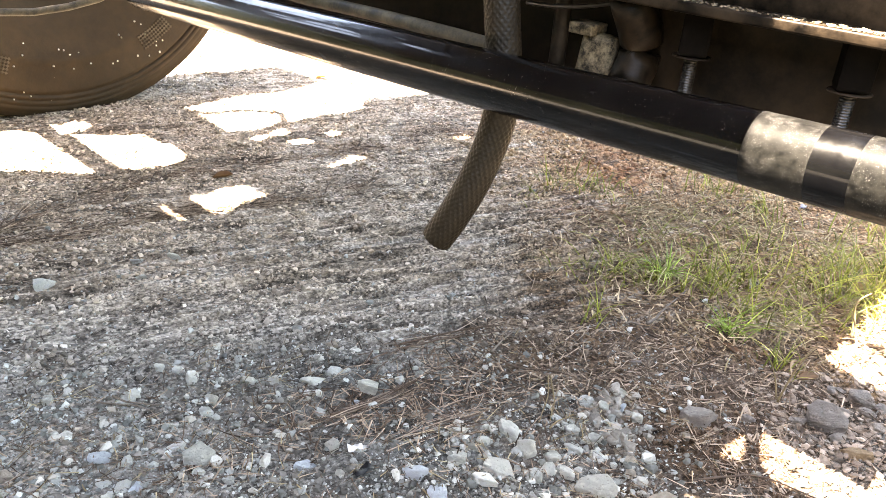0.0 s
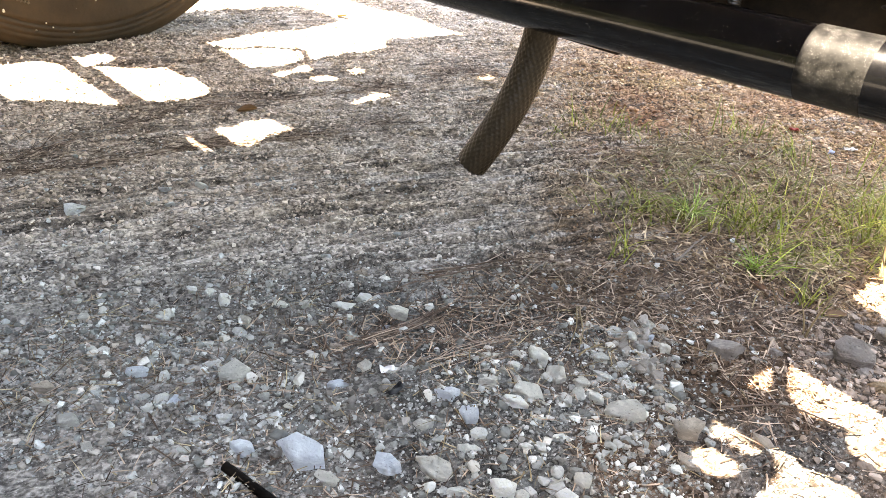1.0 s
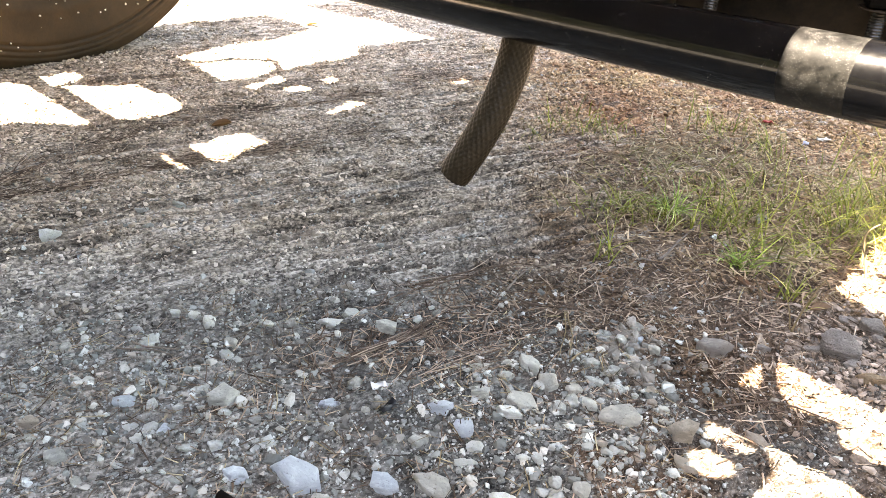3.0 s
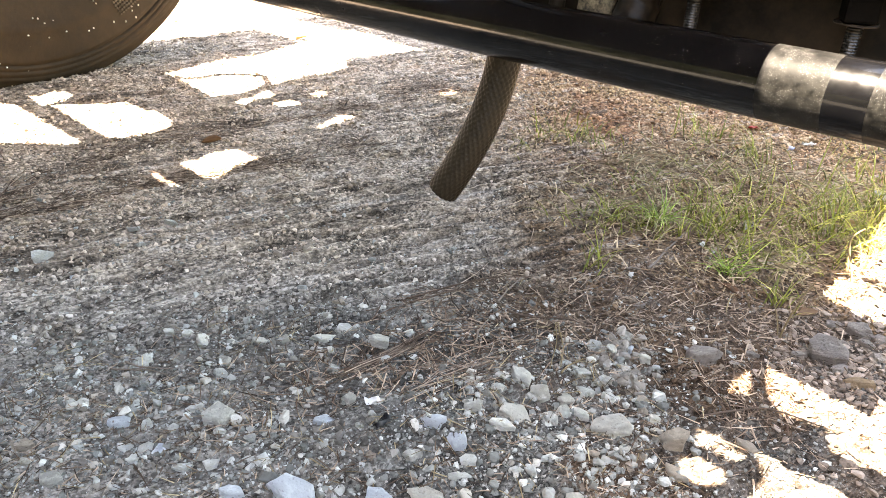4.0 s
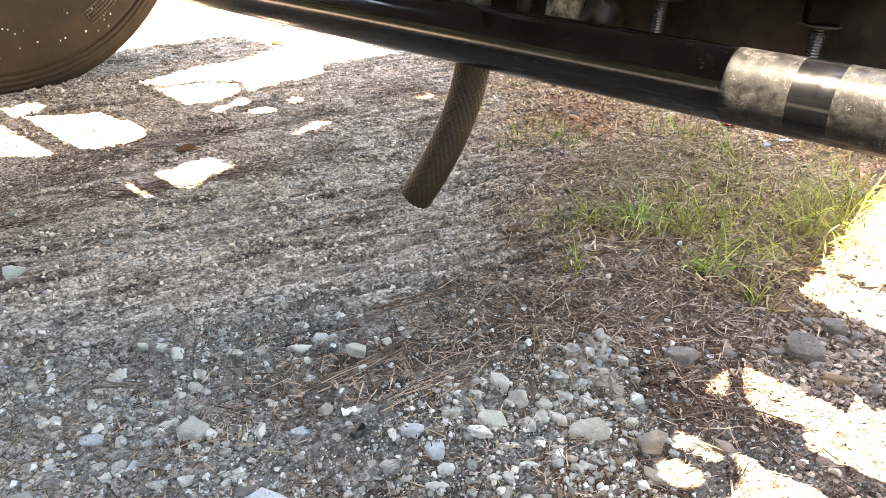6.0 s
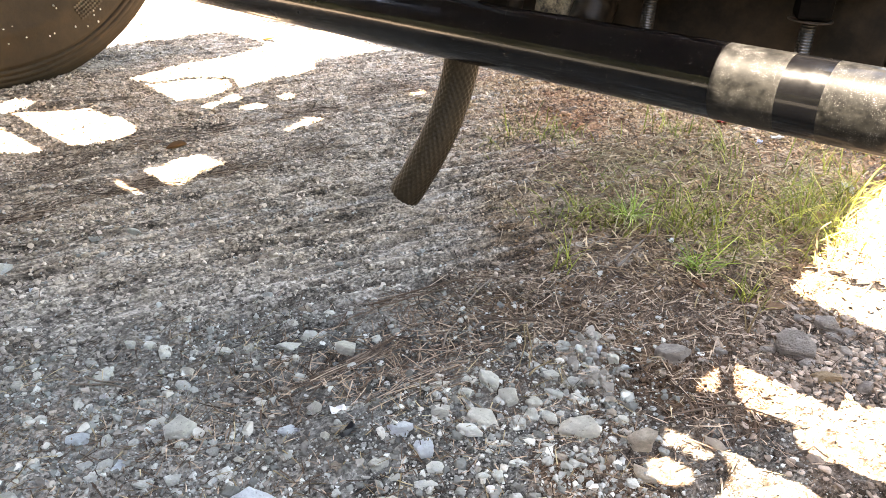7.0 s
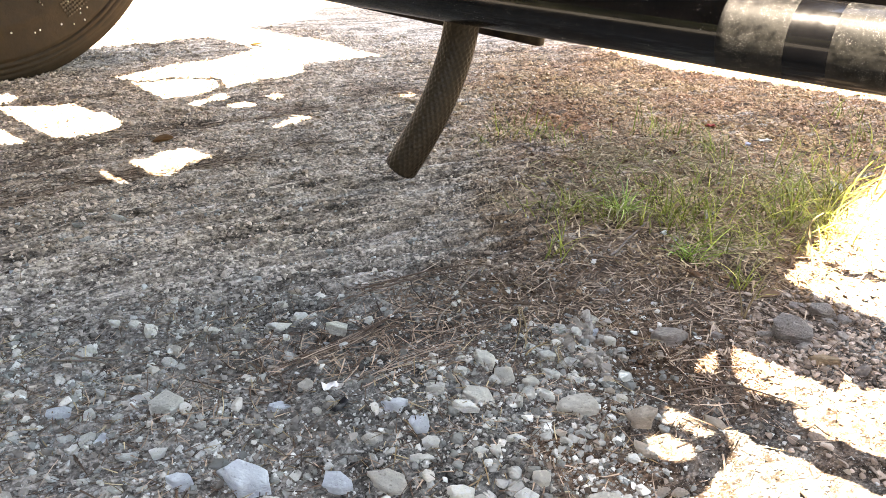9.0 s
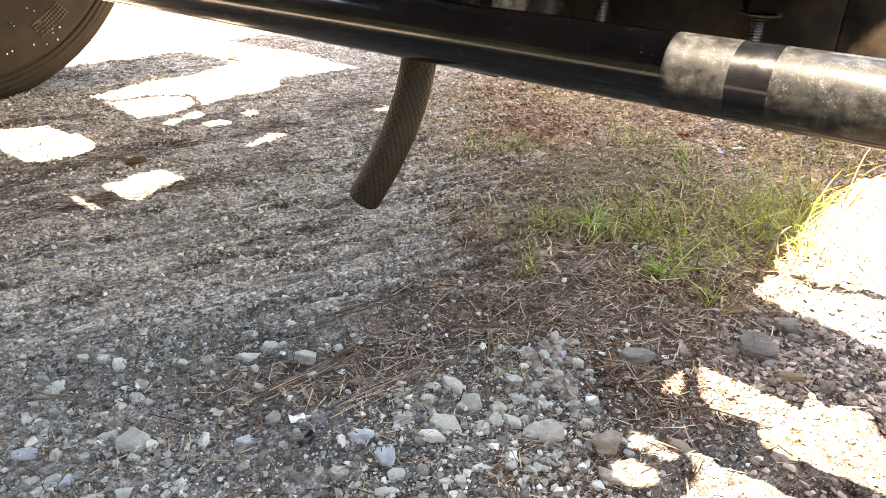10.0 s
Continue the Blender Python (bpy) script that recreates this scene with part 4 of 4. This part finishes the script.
scatter("fine_gravel", GRIT, 15000, 26, gravel_zone, (0.0016, 0.0046), "fine grey-brown gravel between larger stones", 0.8, 0)
scatter("gravel", PEBBLES, 9000, 21, gravel_zone, (0.0024, 0.0098), "loose pale grey crushed limestone gravel", 0.75, 1, 6.5)
scatter("pale_pebbles", PALE, 150, 29, gravel_zone, (0.006, 0.014), "pale cream limestone pebbles among gravel", 0.7, 2, 1.5)
scatter("grit", GRIT, 12000, 22, everywhere, (0.0016, 0.0050), "fine grey grit on rolled dirt", 0.8, 0)
scatter("soil_crumbs", CRUMB, 50000, 24, earth_and_rib_shade, (0.0024, 0.0088), "crumbs and small clods of loose earth", 0.85, 0, 2.0)
scatter("red_clods", CRUMB, 6500, 27, red_zone, (0.003, 0.0115), "reddish clods of dry earth behind the grass", 0.7, 1, 2.0)
scatter("heap_gravel", PEBBLES, 270, 28, heap, (0.005, 0.015), "small broken limestone between larger stones", 0.75, 2, 1.8)
scatter("pile_gravel", TAUPE, 95, 31, pile, (0.0055, 0.0165), "grey-brown pebbles packed beside dry needles", 0.75, 2, 1.2)
scatter("bank_gravel", PEBBLES_BROWN, 3300, 23, right_bank, (0.0030, 0.0118), "brown gravel beside the wheel rut", 0.55, 2, 1.5)


# ---- needles, twigs, straw and grass ----
def blades(name, material, count, seed, place, length, width, lift, label, category, bend=0.25, rise=0.0, kind="stuff"):
    """Thin bent slivers, four-sided, lying (rise 0) or standing."""
    rnd = random.Random(seed)
    verts, faces = [], []
    made = 0
    while made < count:
        p = place(rnd)
        if p is None:
            continue
        x, y = p[0], p[1]
        ln = length[0] + (length[1] - length[0]) * rnd.random() ** 1.6
        wd = width[0] + (width[1] - width[0]) * rnd.random()
        yaw = p[2] + rnd.gauss(0, p[3] if len(p) > 3 else 0.45) if len(p) > 2 else rnd.uniform(0, 2 * math.pi)
        curl = rnd.uniform(-bend, bend) * 2
        up = rise * rnd.uniform(0.5, 1.0)
        up0 = 0.001 + lift * rnd.random()
        pos = Vector((x, y, relief(x, y) + up0))
        k, steps = len(verts), 5 if rise else 4
        z_start, z_end = pos.z, relief(x + 0.85 * ln * math.cos(yaw), y + 0.85 * ln * math.sin(yaw)) + up0
        pitch = math.atan(up) if rise else 0.0
        for i in range(steps + 1):
            t = i / steps
            d = Vector((math.cos(yaw) * math.cos(pitch), math.sin(yaw) * math.cos(pitch), math.sin(pitch)))
            sidev = Vector((-math.sin(yaw), math.cos(yaw), 0))
            ww = wd * (1 - 0.85 * t ** 1.5) * 0.5
            nrm = d.cross(sidev)
            verts += [pos - sidev * ww, pos + nrm * ww * 0.7, pos + sidev * ww]
            if i:
                q = k + 3 * i
                faces += [(q - 3, q - 2, q + 1, q), (q - 2, q - 1, q + 2, q + 1)]
            pos = pos + d * (ln / steps)
            yaw += curl / steps
            pitch -= (rnd.uniform(0.25, 0.55) * bend * 3 if rise else 0.0)
            if not rise:
                pos.z += (z_end - z_start) / steps
        made += 1
    return tagged(from_arrays(name, verts, faces, material, False), label, category, kind=kind)


def needle_zone(rnd):
    x, y = rnd.uniform(-0.35, 1.0), rnd.uniform(0.55, 1.45)
    d = math.hypot((x - 0.47) / 0.40, (y - 0.97) / 0.25)
    k = 1 - smooth(d, 0.55, 1.15)
    band = 1 - smooth(abs((y - 0.82) - 0.62 * (x - 0.1)), 0.02, 0.10)
    k = max(k, 0.7 * band * smooth(x, -0.1, 0.1) * (1 - smooth(x, 0.5, 0.7)), 0.012) * (1 - 0.85 * smooth(x - 0.5 * (y - 0.8), 0.50, 0.60))
    k *= 1 - 0.92 * smooth(y - 0.863 - 0.94 * x, -0.01, 0.05) * (1 - smooth(x, 0.38, 0.46))
    k *= 1 - 0.9 * smooth(x, 0.17, 0.24) * (1 - smooth(x, 0.46, 0.52)) * (1 - smooth(y - 0.35 * (x - 0.2), 0.80, 0.90))
    return (x, y) if rnd.random() < k else None


def branch_line(rnd):
    """Loose swathes of long needles that lie along the track: start, length, heading, half width."""
    x0, y0, run, way, side = rnd.choice(((0.063, 0.782, 0.15, 0.85, 0.010), (0.063, 0.782, 0.15, 0.85, 0.006), (0.142, 0.758, 0.10, 0.97, 0.016), (0.10, 0.955, 0.20, 0.70, 0.010), (0.16, 0.80, 0.10, 0.6, 0.03)))
    t, off = rnd.uniform(-0.1, 0.6) * run, rnd.gauss(0, side)
    return x0 + t * math.cos(way) - off * math.sin(way), y0 + t * math.sin(way) + off * math.cos(way), way, 0.22


def litter_zone(rnd):
    """Dead stems lie a little further out than the grass stands."""
    x, y = rnd.uniform(0.22, 1.05), rnd.uniform(1.05, 1.95)
    k = 1 - smooth(math.hypot((x - 0.61) / 0.38, (y - 1.44) / 0.36), 0.55, 1.15)
    return (x, y) if rnd.random() < k else None


def grass_zone(rnd):
    x, y = rnd.uniform(0.25, 1.05), rnd.uniform(1.08, 1.95)
    d = math.hypot((x - 0.63) / 0.30, (y - 1.42) / 0.28)
    k = (1 - smooth(d, 0.6, 1.25)) * (0.15 + 0.85 * smooth(noise.noise((x * 8, y * 8, 4)), -0.1, 0.35))
    return (x, y) if rnd.random() < k else None


blades("needle_litter", NEEDLE, 4800, 31, needle_zone, (0.008, 0.046), (0.0010, 0.0026), 0.004, "brown dry pine needles lying on dark soil", "pine needles")
blades("needle_bundle", RED_NEEDLE, 140, 32, branch_line, (0.04, 0.15), (0.0009, 0.0020), 0.007, "long reddish pine needles in a loose heap", "pine needles", 0.22)
blades("gravel_needles", NEEDLE, 3000, 37, gravel_zone, (0.006, 0.030), (0.0008, 0.0018), 0.006, "brown needles and straw bits among gravel", "pine needles")
blades("gravel_straw", STRAW, 800, 39, gravel_zone, (0.006, 0.040), (0.0007, 0.0016), 0.007, "pale broken straw among gravel", "straw")


def furrow_line(rnd):
    """Needles swept together along the furrows that lead to the wheel."""
    line = rnd.choice(RUTS)
    y = rnd.uniform(line[0][0], line[0][-1])
    x = rut_x(line, y) + rnd.gauss(0, 0.016 + 0.04 * rnd.random() ** 2)
    if noise.noise((x * 9, y * 9, 21)) < rnd.uniform(-0.5, 0.25):
        return None
    return x, y, math.atan2(0.04, rut_x(line, y + 0.04) - rut_x(line, y))


blades("furrow_needles", NEEDLE, 2000, 36, furrow_line, (0.015, 0.06), (0.0012, 0.0028), 0.005, "dark needles swept along the wheel ruts", "pine needles")
blades("scattered_needles", NEEDLE, 2600, 33, lambda r: (*everywhere(r), 0.64 + r.choice((0, math.pi))), (0.008, 0.032), (0.0009, 0.0016), 0.002, "scattered dry brown needles on dirt", "pine needles")
blades("bark_litter", BARK, 4200, 34, red_zone, (0.004, 0.020), (0.0014, 0.0050), 0.003, "reddish bark chips and dead leaves", "litter")
blades("grass_litter", LITTER, 5600, 38, litter_zone, (0.008, 0.046), (0.0012, 0.0036), 0.010, "dark dead stems and leaf bits under grass", "litter")
blades("dry_grass", STRAW, 1100, 35, grass_zone, (0.03, 0.10), (0.0008, 0.0020), 0.020, "matted straw-coloured dead grass", "dry grass")


def tuft(x, y, n, tall, seed, spread=0.05, rise=3.0, bend=0.15, material=GRASS):
    rnd = random.Random(seed)

    def here(r):
        return x + rnd.gauss(0, spread * 0.5), y + rnd.gauss(0, spread * 0.5)

    return blades("grass_tuft", material, n, seed, here, (tall * 0.35, tall), (0.0011, 0.0030), 0.0, "bright green tuft of grass among straw", "grass", bend, rise)


tuft(0.474, 1.315, 64, 0.105, 41, 0.014, 1.5, 0.20, FRESH)      # the star-shaped bright one
tuft(0.445, 1.290, 40, 0.080, 42, 0.05)
tuft(0.354, 1.306, 46, 0.070, 43, 0.06, 1.8)
tuft(0.392, 1.302, 42, 0.075, 44, 0.05, 1.8)
tuft(0.590, 1.326, 62, 0.120, 45, 0.06, 2.8, 0.19)
tuft(0.548, 1.296, 46, 0.090, 46, 0.05)
tuft(0.567, 1.161, 44, 0.100, 47, 0.022, 2.0, 0.15, FRESH)
tuft(0.600, 1.215, 40, 0.080, 48, 0.05)
tuft(0.648, 1.241, 38, 0.070, 49, 0.06, 1.6)
tuft(0.683, 1.237, 38, 0.065, 50, 0.06, 1.6)
tuft(0.775, 1.315, 50, 0.135, 51, 0.05, 2.8, 0.19)
tuft(0.748, 1.354, 50, 0.140, 52, 0.06, 2.8, 0.19)
tuft(0.840, 1.394, 50, 0.125, 53, 0.06, 3.2)
tuft(0.800, 1.420, 46, 0.150, 54, 0.06, 3.0, 0.19)
tuft(0.810, 1.279, 56, 0.080, 55, 0.05, 2.0)
tuft(0.363, 1.127, 12, 0.090, 56, 0.020, 3.0)
tuft(0.517, 1.269, 22, 0.070, 57, 0.04)
tuft(0.297, 1.666, 40, 0.080, 58, 0.09)
tuft(0.357, 1.661, 26, 0.070, 59, 0.07)
tuft(0.597, 1.746, 46, 0.100, 80, 0.09, 3.4)
tuft(0.688, 1.643, 34, 0.090, 81, 0.06)
tuft(0.660, 1.420, 44, 0.090, 82, 0.09)
tuft(0.714, 1.300, 44, 0.080, 83, 0.06, 2.0)
tuft(0.880, 1.470, 40, 0.110, 84, 0.06)
tuft(0.628, 1.085, 20, 0.075, 85, 0.03)
tuft(0.735, 1.223, 28, 0.085, 86, 0.04, 2.0)
tuft(0.215, 1.590, 12, 0.060, 87, 0.06)
tuft(0.985, 1.700, 30, 0.100, 89, 0.10)
tuft(1.060, 1.860, 24, 0.090, 90, 0.10)
tuft(0.900, 1.600, 30, 0.100, 91, 0.08)
tuft(1.080, 2.060, 18, 0.100, 92, 0.05)
tuft(0.520, 1.560, 24, 0.070, 93, 0.10, 1.8)
tuft(0.420, 1.450, 30, 0.070, 94, 0.09, 1.6)
tuft(0.560, 1.440, 34, 0.075, 95, 0.09, 1.6)
tuft(0.640, 1.520, 30, 0.080, 88, 0.10)


def stalks(x, y, n, tall, seed):
    rnd = random.Random(seed)
    return blades("straw_stalks", STRAW, n, seed, lambda q: (x + rnd.gauss(0, 0.03), y + rnd.gauss(0, 0.03)), (tall * 0.6, tall), (0.0014, 0.0028), 0.0, "pale bent straw stalks at the edge of shade", "dry grass", 0.30, 1.7)


stalks(0.70, 1.14, 8, 0.10, 61)
stalks(0.77, 1.24, 10, 0.12, 62)
stalks(0.56, 1.10, 7, 0.09, 64)
stalks(0.83, 1.33, 10, 0.12, 65)
stalks(0.62, 1.40, 16, 0.11, 66)
stalks(0.72, 1.45, 16, 0.12, 67)
stalks(0.47, 1.40, 10, 0.09, 68)


def stem(points, radius, label):
    """A single dry stem that stands and bends over; points are x, y and height over the ground."""
    bm = bmesh.new()
    pts = []
    for a, b in zip(points, points[1:]):
        pts += [tuple(a[i] + (b[i] - a[i]) * k / 6 for i in range(3)) for k in range(6)]
    pts.append(points[-1])
    pts = [tuple(sum(p[i] for p in pts[max(j - 3, 0):j + 4]) / len(pts[max(j - 3, 0):j + 4]) for i in range(3)) for j in range(len(pts))]
    z = relief(points[0][0], points[0][1])
    sweep(bm, [(x, y, h + z) for x, y, h in pts], lambda t: radius * (1 - 0.7 * t), 7)
    tagged(part("grass_stem", bm, STRAW), label, "dry grass", "dry stems at the edge of shade")


stem([(0.952, 1.502, -0.01), (0.956, 1.500, 0.06), (0.968, 1.500, 0.12), (0.990, 1.495, 0.145), (1.03, 1.490, 0.148), (1.08, 1.485, 0.13)], 0.0017, "tall pale straw stem bent over in sunlight")
stem([(0.955, 1.490, -0.01), (0.962, 1.470, 0.05), (0.985, 1.460, 0.085), (1.02, 1.450, 0.080)], 0.0022, "short pale straw stem bent over in sunlight")
stem([(0.743, 1.191, -0.01), (0.740, 1.200, 0.035), (0.736, 1.212, 0.055), (0.765, 1.222, 0.072)], 0.0026, "folded pale straw blade at the grass edge")
stem([(0.740, 1.150, -0.01), (0.735, 1.165, 0.03), (0.722, 1.19, 0.06)], 0.0022, "pale straw stem leaning into the shade")
stem([(0.603, 0.995, -0.01), (0.612, 1.000, 0.04), (0.628, 1.010, 0.075), (0.640, 1.015, 0.090)], 0.0015, "thin yellow-green stem beside brown stones")
stem([(0.606, 0.998, -0.01), (0.600, 1.010, 0.03), (0.585, 1.020, 0.055)], 0.0013, "thin yellow-green stem beside brown stones")


def twig(points, radius, label, material=None):
    bm = bmesh.new()
    rnd = random.Random(int(points[0][0] * 1000) + 7)
    pts = []
    for (x0, y0), (x1, y1) in zip(points, points[1:]):
        for i in range(8):
            t = i / 8
            x, y = x0 + (x1 - x0) * t + rnd.gauss(0, 0.0015), y0 + (y1 - y0) * t + rnd.gauss(0, 0.0015)
            pts.append((x, y, relief(x, y) + radius * 1.2 + 0.005))
    pts = [tuple(sum(p[i] for p in pts[max(j - 2, 0):j + 3]) / len(pts[max(j - 2, 0):j + 3]) for i in range(3)) for j in range(len(pts))]
    sweep(bm, pts, lambda t: radius * (1 - 0.5 * t), 7)
    ob = part("twig", bm, material or NEEDLE)
    tagged(ob, label, "twig", "twigs on the ground")


twig([(0.438, 1.129), (0.475, 1.20), (0.520, 1.285)], 0.0022, "grey dry twig lying beside the grass", TWIG)
twig([(0.405, 1.116), (0.420, 1.125), (0.438, 1.129)], 0.0018, "forked end of a grey dry twig", TWIG)
twig([(0.063, 0.782), (0.110, 0.842), (0.163, 0.896)], 0.0014, "long reddish-brown twig on needles")
twig([(0.098, 0.955), (0.17, 1.022), (0.249, 1.082)], 0.0016, "long dark brown twig along the rut")
twig([(0.105, 0.945), (0.18, 1.005), (0.256, 1.060)], 0.0014, "long reddish-brown twig along the rut", RED_NEEDLE)
twig([(0.227, 0.977), (0.243, 1.03), (0.266, 1.077)], 0.0016, "thin pale twig across dark soil", TWIG)
twig([(0.211, 0.869), (0.216, 0.91), (0.223, 0.948)], 0.0014, "thin pale twig across dark soil", TWIG)
twig([(0.236, 0.965), (0.30, 0.962), (0.350, 0.956)], 0.0016, "thin reddish twig across dark soil", RED_NEEDLE)
twig([(0.470, 0.80), (0.56, 0.835), (0.66, 0.80)], 0.0014, "red-brown twig at the edge of shade", RED_NEEDLE)
twig([(0.309, 0.954), (0.325, 0.90), (0.319, 0.836)], 0.0012, "forked straw stalk over small stones", STRAW)
twig([(0.311, 0.954), (0.314, 0.90), (0.306, 0.83)], 0.0010, "forked straw stalk over small stones", STRAW)
twig([(0.319, 0.836), (0.335, 0.866), (0.352, 0.882)], 0.0012, "short straw bit beside small stones", STRAW)
twig([(-0.19, 0.745), (-0.145, 0.742), (-0.115, 0.748)], 0.0014, "thin grey twig among gravel", TWIG)
twig([(-0.20, 0.735), (-0.15, 0.735), (-0.12, 0.741)], 0.0012, "thin grey twig among gravel", TWIG)


def litter_bits():
    for x, y, s, turn, m, lab, cat in ((0.719, 1.851, 0.024, 20, "red", "small red plastic scrap on dry earth", "plastic scrap"),
                                       (0.773, 1.726, 0.026, 70, "blue", "crumpled pale blue paper scrap on earth", "paper scrap"),
                                       (0.822, 1.772, 0.030, 10, "white", "small white paper scrap on earth", "paper scrap"),
                                       (0.136, 0.702, 0.024, 62, "black", "black plastic shred lying among gravel", "plastic scrap"),
                                       (0.115, 0.742, 0.017, 35, "chalk", "crumbled white chalky scrap among gravel", "scrap")):
        k = Nodes(m + "_scrap")
        tone = {"red": (0.33, 0.055, 0.04), "blue": (0.33, 0.34, 0.42), "white": (0.5, 0.46, 0.38), "black": (0.012, 0.012, 0.013), "chalk": (0.62, 0.61, 0.58)}[m]
        mat = k.done(k.mix(k.noise(90), tone, tuple(0.7 * c for c in tone)), 0.6)
        bm = bmesh.new()
        bmesh.ops.create_grid(bm, x_segments=6, y_segments=4, size=0.5)
        for v in bm.verts:
            v.co = Vector((v.co.x * s, v.co.y * s * 0.45, 0.12 * s + 0.004 + 0.35 * s * noise.noise((v.co.x * 3, v.co.y * 4, s * 100))))
        bmesh.ops.solidify(bm, geom=bm.faces[:], thickness=0.0012)
        ob = part("scrap", bm, mat)
        ob.matrix_basis = pose(x, y, relief(x, y), 0, 0, turn)
        tagged(ob, lab, cat)


litter_bits()


def dead_leaf(x, y, size, turn, tone):
    """A curled brown leaf."""
    k = Nodes("dead_leaf")
    mat = k.done(k.mix(k.noise(70, 4), tone, tuple(0.45 * c for c in tone)), 0.7)
    bm = bmesh.new()
    bmesh.ops.create_grid(bm, x_segments=10, y_segments=6, size=0.5)
    for v in bm.verts:
        t = v.co.x + 0.5
        wide = math.sin(math.pi * min(max(t, 0.02), 0.98)) ** 0.7
        v.co = Vector((v.co.x * size, v.co.y * size * 0.55 * wide, size * (0.10 + 0.9 * v.co.y ** 2 * wide + 0.25 * (t - 0.4) ** 2)))
    bmesh.ops.solidify(bm, geom=bm.faces[:], thickness=0.0008)
    ob = part("leaf", bm, mat)
    ob.matrix_basis = pose(x, y, relief(x, y) + 0.002, 6, -8, turn)
    tagged(ob, "curled dry brown leaf lying on the ground", "leaf", "dead leaves")


dead_leaf(0.79, 1.36, 0.045, 30, (0.22, 0.14, 0.055))
dead_leaf(0.41, 1.50, 0.030, 80, (0.15, 0.075, 0.04))
dead_leaf(0.655, 1.060, 0.028, 10, (0.16, 0.10, 0.06))
dead_leaf(0.56, 1.115, 0.028, 150, (0.17, 0.09, 0.05))
dead_leaf(-0.395, 1.452, 0.040, 20, (0.17, 0.09, 0.04))
dead_leaf(-0.50, 2.305, 0.04, 10, (0.28, 0.19, 0.08))
dead_leaf(0.62, 1.33, 0.030, 60, (0.26, 0.235, 0.20))
dead_leaf(0.88, 1.50, 0.036, 110, (0.34, 0.325, 0.31))

bm = bmesh.new()
low = relief(0.0, 0.572)
sweep(bm, [(0.010 + 0.008 * i, 0.561 - 0.0032 * i, low - 0.001 - 0.0004 * i) for i in range(11)], 0.0050, 14)
tagged(part("pipe_scrap", bm, GREASE), "short black plastic pipe scrap in gravel", "pipe")
